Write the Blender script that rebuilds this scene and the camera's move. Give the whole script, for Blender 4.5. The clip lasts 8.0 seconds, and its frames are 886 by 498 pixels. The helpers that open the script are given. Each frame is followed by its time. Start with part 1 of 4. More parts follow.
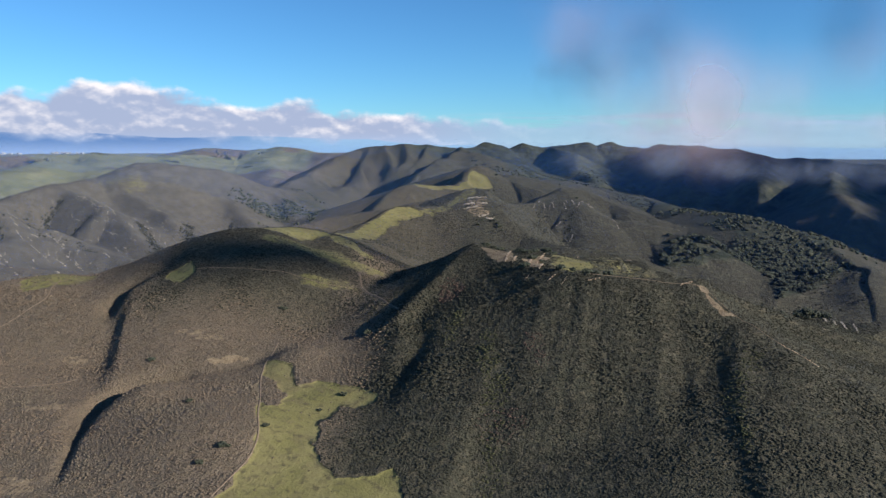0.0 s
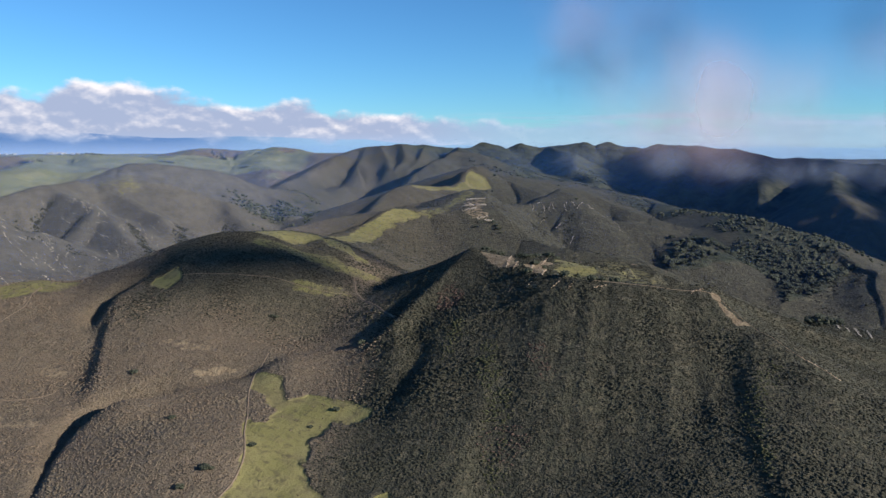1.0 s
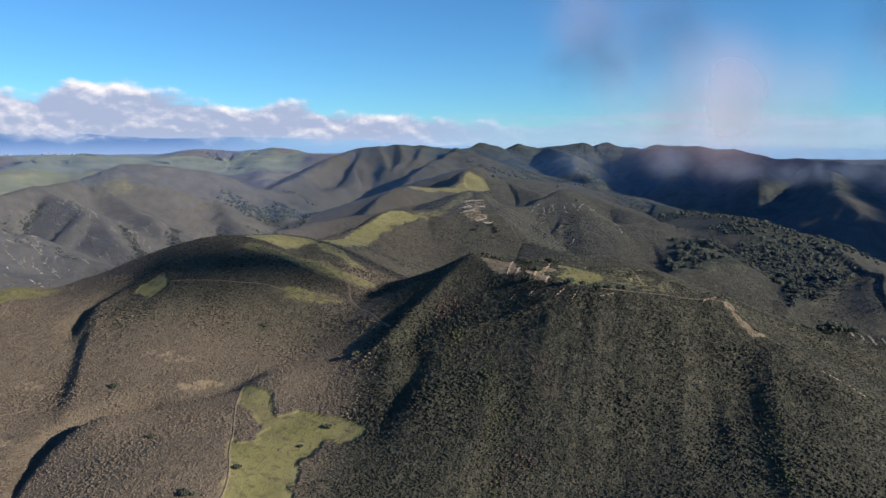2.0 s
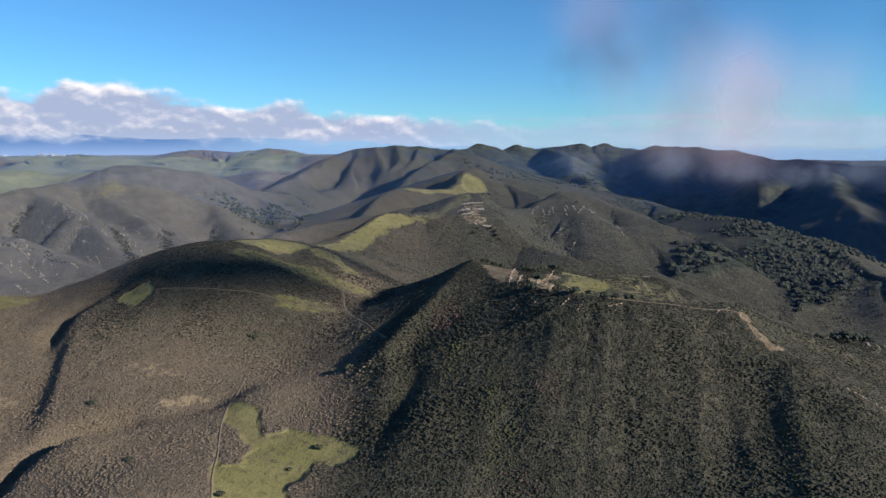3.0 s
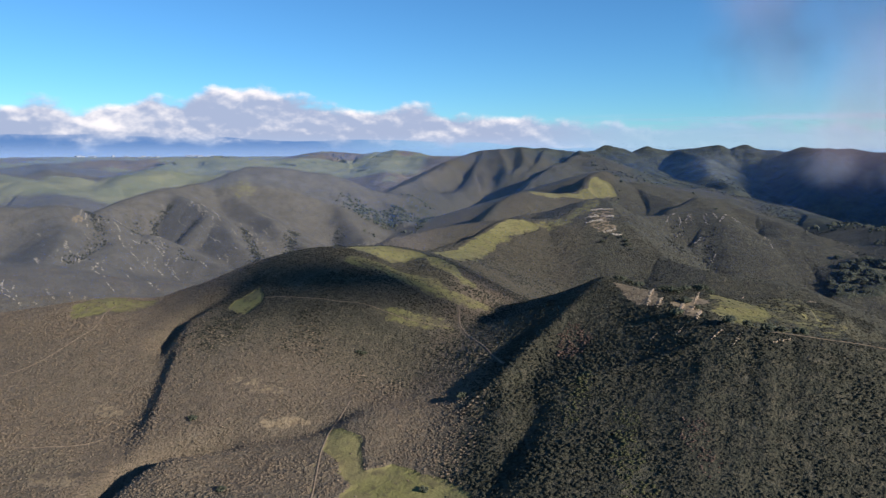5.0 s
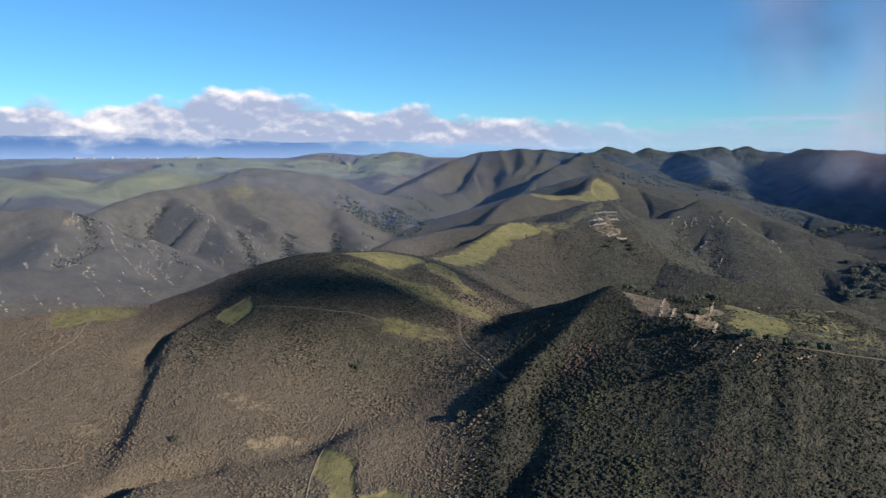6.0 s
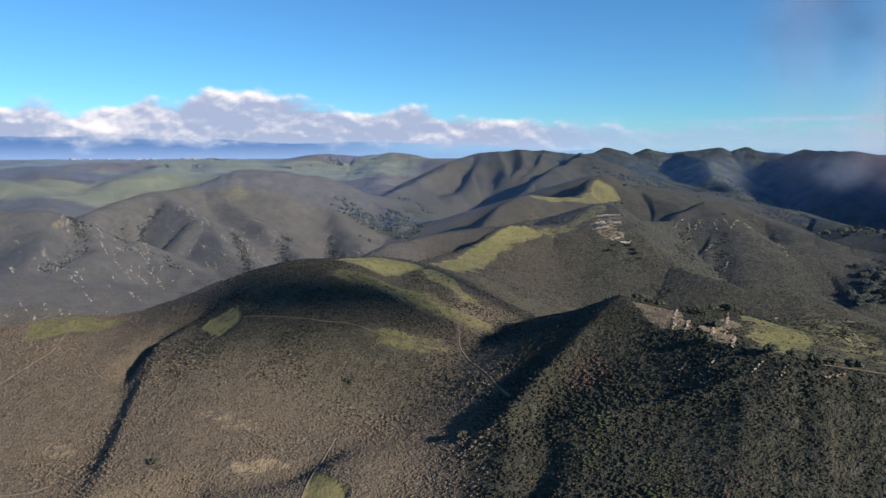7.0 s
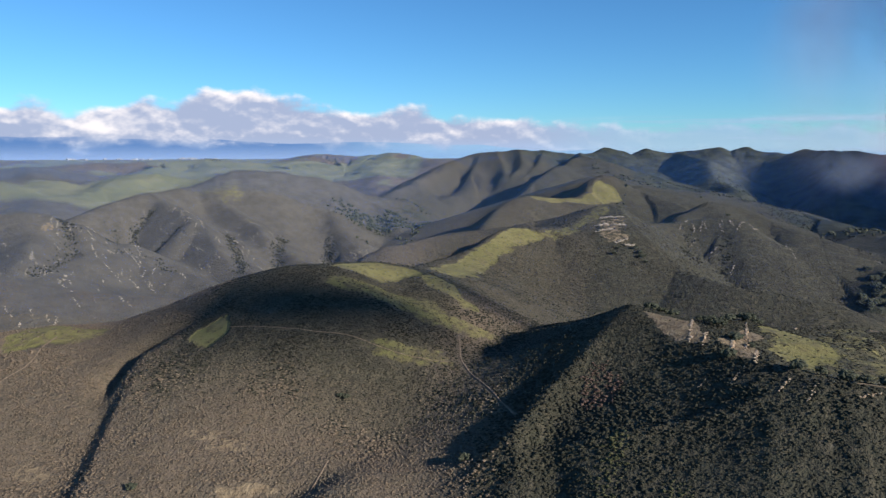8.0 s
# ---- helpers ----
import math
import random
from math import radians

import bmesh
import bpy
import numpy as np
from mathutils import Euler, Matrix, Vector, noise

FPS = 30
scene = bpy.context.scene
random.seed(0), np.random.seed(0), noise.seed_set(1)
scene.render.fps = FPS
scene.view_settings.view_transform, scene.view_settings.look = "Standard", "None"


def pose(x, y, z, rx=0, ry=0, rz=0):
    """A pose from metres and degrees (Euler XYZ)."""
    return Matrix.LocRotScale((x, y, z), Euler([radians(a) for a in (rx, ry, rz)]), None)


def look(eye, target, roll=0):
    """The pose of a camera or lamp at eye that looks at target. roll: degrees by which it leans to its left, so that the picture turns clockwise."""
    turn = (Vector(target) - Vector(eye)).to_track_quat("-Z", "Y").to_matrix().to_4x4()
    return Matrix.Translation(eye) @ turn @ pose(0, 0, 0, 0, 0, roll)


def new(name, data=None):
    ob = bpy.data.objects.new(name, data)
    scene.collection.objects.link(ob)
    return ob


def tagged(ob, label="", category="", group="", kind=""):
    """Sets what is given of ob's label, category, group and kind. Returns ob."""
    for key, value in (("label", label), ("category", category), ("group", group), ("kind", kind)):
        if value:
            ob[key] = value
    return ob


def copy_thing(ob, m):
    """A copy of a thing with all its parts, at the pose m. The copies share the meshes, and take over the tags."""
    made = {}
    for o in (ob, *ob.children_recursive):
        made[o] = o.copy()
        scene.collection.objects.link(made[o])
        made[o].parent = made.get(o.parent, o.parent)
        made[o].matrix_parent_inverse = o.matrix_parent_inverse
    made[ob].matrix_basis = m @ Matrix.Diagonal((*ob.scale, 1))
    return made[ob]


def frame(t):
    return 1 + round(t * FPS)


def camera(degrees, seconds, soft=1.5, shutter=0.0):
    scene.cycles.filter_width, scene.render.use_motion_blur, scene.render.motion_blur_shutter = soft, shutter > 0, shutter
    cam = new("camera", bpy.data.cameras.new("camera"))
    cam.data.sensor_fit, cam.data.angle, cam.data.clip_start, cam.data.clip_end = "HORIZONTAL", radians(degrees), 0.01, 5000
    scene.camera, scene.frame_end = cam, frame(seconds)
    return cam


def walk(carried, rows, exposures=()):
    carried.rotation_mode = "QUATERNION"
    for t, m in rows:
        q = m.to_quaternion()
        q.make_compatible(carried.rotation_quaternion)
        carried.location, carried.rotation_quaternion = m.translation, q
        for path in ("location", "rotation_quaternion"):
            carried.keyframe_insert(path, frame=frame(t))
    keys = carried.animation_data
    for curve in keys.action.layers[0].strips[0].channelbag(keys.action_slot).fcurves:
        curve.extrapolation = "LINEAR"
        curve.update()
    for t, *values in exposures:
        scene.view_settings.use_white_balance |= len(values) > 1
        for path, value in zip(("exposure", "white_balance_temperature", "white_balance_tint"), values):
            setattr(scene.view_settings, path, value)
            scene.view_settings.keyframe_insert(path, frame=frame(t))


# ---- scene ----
cam = camera(64.25, 8.0, 1.4)
# seconds, x, y, z, yaw, pitch, roll
PATH = [
    (0.00, 0.00, 0.00, 300.00, -0.000, -8.560, -0.070),
    (0.50, -0.20, 7.46, 299.96, -0.106, -8.573, -0.054),
    (1.00, -0.36, 15.13, 300.03, -0.227, -8.553, -0.027),
    (1.50, -0.43, 22.54, 299.97, -0.328, -8.529, -0.017),
    (3.00, -0.91, 45.17, 300.31, -0.643, -8.449, -0.024),
    (3.50, -1.25, 52.43, 300.34, -0.747, -8.407, -0.005),
    (3.80, -1.57, 56.98, 300.42, -0.754, -8.413, 0.004),
    (4.00, -1.73, 60.05, 300.49, 0.098, -8.379, -0.009),
    (4.20, -1.84, 63.04, 300.48, 1.572, -8.366, 0.058),
    (4.50, -1.93, 67.57, 300.40, 4.107, -8.348, 0.015),
    (5.00, -2.43, 75.44, 300.50, 9.332, -8.320, 0.003),
    (5.20, -2.86, 78.50, 300.53, 9.416, -8.281, 0.027),
    (6.50, -5.83, 97.80, 300.55, 9.252, -8.174, -0.010),
    (7.00, -7.33, 105.31, 300.62, 9.164, -8.135, -0.004),
    (7.50, -8.79, 112.53, 300.67, 9.068, -8.132, 0.020),
    (8.00, -10.32, 120.00, 300.68, 9.003, -8.133, 0.049),
]
walk(cam, [(t, pose(x, y, z, 90 + pitch, roll, yaw)) for t, x, y, z, yaw, pitch, roll in PATH])
# ---- end of path ----

# ---- light ----
SUN_AZIMUTH, SUN_HEIGHT = 116.0, 23.0   # degrees clockwise from the y axis, degrees above the horizon
to_sun = Vector((math.sin(radians(SUN_AZIMUTH)) * math.cos(radians(SUN_HEIGHT)), math.cos(radians(SUN_AZIMUTH)) * math.cos(radians(SUN_HEIGHT)), math.sin(radians(SUN_HEIGHT))))
world = bpy.data.worlds.new("sky")
scene.world = world
world.use_nodes = True
wn = world.node_tree.nodes
sky = wn.new("ShaderNodeTexSky")
sky.sky_type, sky.sun_disc = "NISHITA", False
sky.sun_elevation, sky.sun_rotation = radians(SUN_HEIGHT), radians(SUN_AZIMUTH)
sky.altitude, sky.air_density, sky.dust_density, sky.ozone_density = 500, 0.9, 0.0, 4.0
wn["Background"].inputs["Strength"].default_value = 0.092
clear = wn.new("ShaderNodeMix")
clear.data_type, clear.blend_type = "RGBA", "MULTIPLY"
clear.inputs["Factor"].default_value, clear.inputs[7].default_value = 1.0, (0.53, 0.93, 1.18, 1)
world.node_tree.links.new(sky.outputs[0], clear.inputs[6])
world.node_tree.links.new(clear.outputs[2], wn["Background"].inputs["Color"])
sun = new("sun", bpy.data.lights.new("sun", "SUN"))
sun.data.energy, sun.data.angle, sun.data.color = 5.6, radians(1.4), (1.0, 0.945, 0.84)
sun.matrix_world = look(tuple(to_sun * 800 + Vector((0, 300, 250))), (0, 300, 250))
scene.view_settings.exposure = 0.33
scene.cycles.transparent_max_bounces = 24


# ---- materials ----
class Nodes:
    """A material and short ways to add nodes to it."""

    def __init__(self, name, roughness=0.9):
        self.mat = bpy.data.materials.new(name)
        self.mat.use_nodes = True
        self.tree = self.mat.node_tree
        self.bsdf = self.tree.nodes["Principled BSDF"]
        self.bsdf.inputs["Roughness"].default_value = roughness
        self.bsdf.inputs["Specular IOR Level"].default_value = 0.25
        self.coord = self.tree.nodes.new("ShaderNodeTexCoord").outputs["Object"]

    def link(self, a, b):
        self.tree.links.new(a, b)

    def noise(self, scale, detail=4, rough=0.6, coord=None):
        n = self.tree.nodes.new("ShaderNodeTexNoise")
        n.inputs["Scale"].default_value, n.inputs["Detail"].default_value, n.inputs["Roughness"].default_value = scale, detail, rough
        self.link(coord or self.coord, n.inputs["Vector"])
        return n.outputs["Fac"]

    def ramp(self, value, low, high):
        n = self.tree.nodes.new("ShaderNodeMapRange")
        n.interpolation_type = "SMOOTHSTEP"
        n.inputs["From Min"].default_value, n.inputs["From Max"].default_value = low, high
        self.link(value, n.inputs["Value"])
        return n.outputs["Result"]

    def calc(self, kind, a, b):
        n = self.tree.nodes.new("ShaderNodeMath")
        n.operation = kind
        for socket, v in zip(n.inputs, (a, b)):
            if isinstance(v, (int, float)):
                socket.default_value = v
            else:
                self.link(v, socket)
        return n.outputs[0]

    def mix(self, fac, a, b, kind="MIX"):
        n = self.tree.nodes.new("ShaderNodeMix")
        n.data_type, n.blend_type = "RGBA", kind
        for socket, v in ((n.inputs["Factor"], fac), (n.inputs[6], a), (n.inputs[7], b)):
            if isinstance(v, (int, float)):
                socket.default_value = v
            elif isinstance(v, tuple):
                socket.default_value = (*v, 1)
            else:
                self.link(v, socket)
        return n.outputs[2]

    def attribute(self, name):
        n = self.tree.nodes.new("ShaderNodeAttribute")
        n.attribute_name = name
        return n.outputs["Fac"]

    def bump(self, value, strength, distance):
        n = self.tree.nodes.new("ShaderNodeBump")
        n.inputs["Strength"].default_value, n.inputs["Distance"].default_value = strength, distance
        self.link(value, n.inputs["Height"])
        self.link(n.outputs[0], self.bsdf.inputs["Normal"])

    def colour(self, c):
        if isinstance(c, tuple):
            self.bsdf.inputs["Base Color"].default_value = (*c, 1)
        else:
            self.link(c, self.bsdf.inputs["Base Color"])
        return self.mat


def ground_material():
    m = Nodes("ground", 0.95)
    wide, mid, fine, grain = m.noise(0.012, 4), m.noise(0.06, 4), m.noise(0.35, 4), m.noise(1.4, 3)
    brush = m.mix(m.ramp(wide, 0.35, 0.65), (0.165, 0.122, 0.086), (0.138, 0.106, 0.076))
    brush = m.mix(m.attribute("grey"), brush, m.mix(m.ramp(mid, 0.35, 0.65), (0.098, 0.089, 0.077), (0.128, 0.116, 0.099)))
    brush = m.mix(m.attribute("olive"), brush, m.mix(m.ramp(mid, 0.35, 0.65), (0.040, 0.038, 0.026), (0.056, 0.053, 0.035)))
    brush = m.mix(m.ramp(fine, 0.4, 0.72), brush, m.mix(0.5, brush, (0.13, 0.105, 0.07)))
    brush = m.mix(m.ramp(grain, 0.5, 0.35), brush, m.mix(0.5, brush, (0.018, 0.018, 0.013)))
    clumped = m.noise(0.16, 6, 0.72)
    brush = m.mix(m.calc("MULTIPLY", m.ramp(clumped, 0.5, 0.64), 0.25), brush, (0.030, 0.029, 0.021))
    brush = m.mix(m.calc("MULTIPLY", m.ramp(clumped, 0.42, 0.3), 0.25), brush, (0.20, 0.175, 0.14))
    grass = m.mix(m.ramp(mid, 0.35, 0.65), (0.158, 0.143, 0.052), (0.198, 0.172, 0.072))
    grass = m.mix(m.ramp(fine, 0.48, 0.70), grass, (0.095, 0.080, 0.040))
    grass = m.mix(m.calc("MULTIPLY", m.ramp(m.noise(0.09, 5, 0.65), 0.48, 0.62), 0.5), grass, (0.135, 0.108, 0.058))
    # grass turns greyer and less yellow from 1150 m outward
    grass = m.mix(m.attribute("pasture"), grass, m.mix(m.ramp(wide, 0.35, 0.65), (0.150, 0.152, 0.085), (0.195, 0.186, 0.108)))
    soil = m.mix(m.ramp(fine, 0.35, 0.65), (0.165, 0.118, 0.074), (0.24, 0.18, 0.115))
    wood = m.mix(m.ramp(m.noise(0.035, 6, 0.7), 0.38, 0.62), (0.020, 0.026, 0.017), (0.062, 0.062, 0.040))
    canopy = m.calc("MULTIPLY", m.attribute("wood"), m.calc("MULTIPLY", m.noise(0.03, 6, 0.65), 16.0))
    c = m.mix(m.ramp(m.calc("ADD", m.attribute("grass"), m.calc("MULTIPLY", m.calc("SUBTRACT", m.noise(0.22, 6, 0.7), 0.5), 1.1)), 0.35, 0.6), brush, grass)
    c = m.mix(m.ramp(m.calc("ADD", m.attribute("wood"), m.calc("MULTIPLY", m.calc("SUBTRACT", mid, 0.5), 0.8)), 0.4, 0.6), c, wood)
    c = m.mix(m.ramp(m.calc("ADD", m.attribute("soil"), m.calc("MULTIPLY", m.calc("SUBTRACT", fine, 0.5), 0.9)), 0.4, 0.6), c, soil)
    m.bump(m.calc("ADD", m.calc("ADD", canopy, m.calc("MULTIPLY", m.noise(0.09, 6, 0.65), m.calc("SUBTRACT", 2.0, m.calc("MULTIPLY", m.attribute("grass"), 1.5)))), m.calc("MULTIPLY", m.calc("ADD", m.calc("MULTIPLY", fine, 1.6), m.calc("MULTIPLY", grain, 0.6)), m.calc("SUBTRACT", 1.0, m.calc("MULTIPLY", m.attribute("grass"), 0.7)))), 0.9, 1.0)
    return m.colour(c)


def brush_material(name, dark, light, accent):
    m = Nodes(name, 0.9)
    rnd = m.tree.nodes.new("ShaderNodeNewGeometry").outputs["Random Per Island"]
    c = m.mix(rnd, dark, light)
    c = m.mix(m.ramp(m.noise(0.03, 4), 0.45, 0.68), c, accent)
    c = m.mix(m.ramp(m.noise(3.0, 3), 0.55, 0.4), c, m.mix(0.5, c, (0.012, 0.013, 0.01)))
    m.bump(m.noise(2.5, 3), 0.8, 0.5)
    return m.colour(c)


def rock_material(name, pale, tan):
    m = Nodes(name, 0.85)
    c = m.mix(m.ramp(m.noise(0.5, 5), 0.35, 0.65), pale, tan)
    c = m.mix(m.ramp(m.noise(2.2, 4), 0.62, 0.75), c, (0.10, 0.085, 0.07))
    m.bump(m.noise(1.6, 5), 0.8, 0.4)
    return m.colour(c)


def plain_material(name, one, two, scale, roughness=0.9):
    m = Nodes(name, roughness)
    c = m.mix(m.ramp(m.noise(scale, 4), 0.35, 0.65), one, two)
    m.bump(m.noise(scale * 2, 4), 0.6, 0.2)
    return m.colour(c)


def vapour_material(name, size, density, scale, seed, colour, torn):
    """Thin cloud: thickest at its middle, torn by noise, lit by sun and sky from both sides."""
    m = Nodes(name)
    t = m.tree
    t.nodes.remove(m.bsdf)
    shift = t.nodes.new("ShaderNodeVectorMath")
    shift.operation = "ADD"
    m.link(m.coord, shift.inputs[0])
    shift.inputs[1].default_value = (seed * 31.0, seed * 17.0, 0)
    scaled = t.nodes.new("ShaderNodeVectorMath")
    scaled.operation = "DIVIDE"
    m.link(m.coord, scaled.inputs[0])
    scaled.inputs[1].default_value = size
    length = t.nodes.new("ShaderNodeVectorMath")
    length.operation = "LENGTH"
    m.link(scaled.outputs[0], length.inputs[0])
    edge = m.calc("SUBTRACT", 1.0, length.outputs["Value"])
    n = m.calc("SUBTRACT", m.noise(scale, 4, 0.5, shift.outputs[0]), 0.5)
    alpha = m.ramp(m.calc("ADD", edge, m.calc("MULTIPLY", n, torn)), 0.0, 1.1)
    alpha = m.calc("MULTIPLY", m.calc("MULTIPLY", alpha, m.ramp(edge, 0.0, 0.8)), density)
    clear, front, back = (t.nodes.new("ShaderNodeBsdf" + k) for k in ("Transparent", "Diffuse", "Translucent"))
    for scattered, sign in ((front, 1), (back, -1)):
        toward = t.nodes.new("ShaderNodeCombineXYZ")   # normal fixed along the sun's line, so a layer is brightened whichever way it faces
        for axis in range(3):
            toward.inputs[axis].default_value = sign * to_sun[axis]
        m.link(toward.outputs[0], scattered.inputs["Normal"])
    front.inputs["Color"].default_value = back.inputs["Color"].default_value = (*colour, 1)
    both, out = t.nodes.new("ShaderNodeMixShader"), t.nodes.new("ShaderNodeMixShader")
    m.link(front.outputs[0], both.inputs[1])
    m.link(back.outputs[0], both.inputs[2])
    m.link(alpha, out.inputs[0])
    m.link(clear.outputs[0], out.inputs[1])
    m.link(both.outputs[0], out.inputs[2])
    m.link(out.outputs[0], t.nodes["Material Output"].inputs["Surface"])
    return m.mat


# painted haze: a blue tint on a see-through sheet that thins with height
def haze_veil_material(name, density):
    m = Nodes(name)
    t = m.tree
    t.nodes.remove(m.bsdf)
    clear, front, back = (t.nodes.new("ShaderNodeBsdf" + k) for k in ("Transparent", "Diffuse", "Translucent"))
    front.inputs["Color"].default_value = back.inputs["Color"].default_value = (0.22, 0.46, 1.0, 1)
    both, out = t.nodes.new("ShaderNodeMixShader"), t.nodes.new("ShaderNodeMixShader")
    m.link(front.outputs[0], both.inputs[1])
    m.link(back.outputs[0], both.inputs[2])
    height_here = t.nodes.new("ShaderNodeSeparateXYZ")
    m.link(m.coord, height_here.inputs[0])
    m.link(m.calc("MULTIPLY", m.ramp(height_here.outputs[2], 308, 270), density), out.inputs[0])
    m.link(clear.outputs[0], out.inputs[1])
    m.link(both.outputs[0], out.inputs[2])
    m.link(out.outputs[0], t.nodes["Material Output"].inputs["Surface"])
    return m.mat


def cloud_bank_material():
    """The far bank of cumulus over blue ranges: a glowing backdrop with light and haze painted in, by degrees across
    and up.
    """
    m = Nodes("cloud_bank")
    t = m.tree
    t.nodes.remove(m.bsdf)
    az, up, top, hill = (m.attribute(k) for k in ("across", "up", "top", "hill"))
    place = t.nodes.new("ShaderNodeCombineXYZ")
    m.link(m.calc("MULTIPLY", az, 0.27), place.inputs[0])
    m.link(m.calc("MULTIPLY", up, 0.44), place.inputs[1])
    lit = t.nodes.new("ShaderNodeVectorMath")
    lit.operation = "ADD"
    m.link(place.outputs[0], lit.inputs[0])
    lit.inputs[1].default_value = (0.06, 0.16, 0)
    puff = m.noise(1.0, 8, 0.52, place.outputs[0])
    soft, soft_lit = m.noise(1.0, 4, 0.52, place.outputs[0]), m.noise(1.0, 4, 0.52, lit.outputs[0])
    depth = m.calc("SUBTRACT", top, up)
    density = m.calc("ADD", m.calc("MULTIPLY", depth, 0.9), m.calc("MULTIPLY", m.calc("SUBTRACT", puff, 0.5), 3.2))
    alpha = m.calc("MULTIPLY", m.ramp(density, -0.15, 0.6), m.calc("SUBTRACT", 1.0, m.calc("MULTIPLY", m.ramp(az, -4, 10), 0.35)))
    # cloud light and shade painted from offset noise, brighter near the tops
    light = m.calc("ADD", m.calc("SUBTRACT", soft, soft_lit), m.calc("MULTIPLY", m.ramp(depth, 1.1, 0.0), 0.10))
    light = m.calc("ADD", light, m.calc("MULTIPLY", m.attribute("sunlit"), 0.16))
    bright = m.ramp(light, -0.02, 0.25)
    cloud = m.mix(bright, (0.335, 0.395, 0.555), (0.84, 0.80, 0.82))
    cloud = m.mix(m.calc("MULTIPLY", m.ramp(az, -6, 10), 0.8), cloud, (0.29, 0.42, 0.64))
    cloud = m.mix(m.ramp(up, 1.0, -0.4), cloud, m.mix(0.55, cloud, (0.36, 0.50, 0.74)))
    flat = t.nodes.new("ShaderNodeCombineXYZ")
    m.link(m.calc("MULTIPLY", az, 0.07), flat.inputs[0])
    m.link(m.calc("MULTIPLY", up, 1.1), flat.inputs[1])
    streak = m.calc("MULTIPLY", m.calc("MULTIPLY", m.ramp(m.noise(1.0, 6, 0.6, flat.outputs[0]), 0.40, 0.62), m.ramp(up, 2.5, 1.9)), m.calc("MULTIPLY", m.ramp(az, -4, 8), 0.75))
    cloud = m.mix(m.calc("MULTIPLY", streak, 0.5), cloud, (0.36, 0.46, 0.65))
    alpha = m.calc("MAXIMUM", alpha, streak)
    # haze painted into the ranges' colour, paler toward their feet
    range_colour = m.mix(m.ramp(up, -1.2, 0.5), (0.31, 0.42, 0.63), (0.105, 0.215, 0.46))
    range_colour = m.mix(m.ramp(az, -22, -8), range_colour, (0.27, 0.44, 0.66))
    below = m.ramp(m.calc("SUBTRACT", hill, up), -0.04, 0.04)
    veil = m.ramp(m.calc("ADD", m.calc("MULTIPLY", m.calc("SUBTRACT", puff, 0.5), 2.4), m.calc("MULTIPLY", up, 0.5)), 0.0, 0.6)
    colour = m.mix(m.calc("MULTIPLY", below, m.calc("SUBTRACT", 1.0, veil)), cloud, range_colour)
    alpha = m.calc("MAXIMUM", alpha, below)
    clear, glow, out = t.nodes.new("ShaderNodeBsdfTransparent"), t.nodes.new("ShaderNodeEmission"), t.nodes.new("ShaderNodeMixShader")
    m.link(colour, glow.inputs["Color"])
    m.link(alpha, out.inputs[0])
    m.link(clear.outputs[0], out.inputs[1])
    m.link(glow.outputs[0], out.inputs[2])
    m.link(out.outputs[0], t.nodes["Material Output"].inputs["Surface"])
    return m.mat


GROUND = ground_material()
BROWN_BRUSH = brush_material("brown_brush", (0.160, 0.118, 0.083), (0.212, 0.156, 0.109), (0.178, 0.142, 0.100))
OLIVE_BRUSH = brush_material("olive_brush", (0.028, 0.027, 0.018), (0.049, 0.047, 0.032), (0.045, 0.043, 0.027))
GRASSY_BRUSH = brush_material("grassy_brush", (0.056, 0.057, 0.026), (0.092, 0.090, 0.040), (0.075, 0.073, 0.032))
RUST_BRUSH = brush_material("rust_brush", (0.085, 0.052, 0.040), (0.140, 0.088, 0.068), (0.110, 0.074, 0.058))
OAK_LEAVES = brush_material("oak_leaves", (0.040, 0.045, 0.029), (0.082, 0.085, 0.054), (0.062, 0.067, 0.040))
BARK = plain_material("bark", (0.06, 0.05, 0.04), (0.12, 0.10, 0.08), 2.0)
SCRUB = brush_material("scrub", (0.020, 0.022, 0.014), (0.052, 0.050, 0.032), (0.040, 0.038, 0.026))
CLOUD_BODY = plain_material("cloud_body", (0.78, 0.78, 0.80), (0.84, 0.84, 0.84), 0.01)
PLASTER = plain_material("plaster", (0.26, 0.27, 0.28), (0.34, 0.34, 0.35), 0.3)
ROOFING = plain_material("roofing", (0.30, 0.27, 0.25), (0.42, 0.40, 0.38), 0.3)
LEDGE_ROCK = rock_material("ledge_rock", (0.46, 0.39, 0.31), (0.33, 0.27, 0.21))
SANDSTONE = rock_material("sandstone", (0.46, 0.36, 0.26), (0.36, 0.24, 0.15))
PALE_ROCK = rock_material("pale_rock", (0.34, 0.29, 0.235), (0.23, 0.195, 0.16))
DIRT = plain_material("dirt", (0.165, 0.118, 0.080), (0.235, 0.172, 0.120), 0.6)

# ---- land form ----
def fbm(x, y, size, octaves=4, seed=0):
    """Smooth noise about zero, within about one, with its largest forms of that size."""
    total, amp = np.zeros_like(x, dtype=float), 0.5
    for o in range(octaves):
        u, v = x / size + 17.3 * seed, y / size - 9.1 * seed
        i, j = np.floor(u), np.floor(v)
        a, b = u - i, v - j
        a, b = a * a * (3 - 2 * a), b * b * (3 - 2 * b)

        def corner(di, dj):
            n = (i + di) * 127.1 + (j + dj) * 311.7 + (seed + o) * 74.7
            n = np.sin(n) * 43758.5453
            return n - np.floor(n)
        low = corner(0, 0) * (1 - a) + corner(1, 0) * a
        high = corner(0, 1) * (1 - a) + corner(1, 1) * a
        total += amp * (2 * (low * (1 - b) + high * b) - 1)
        amp, size = amp * 0.5, size * 0.5
    return total


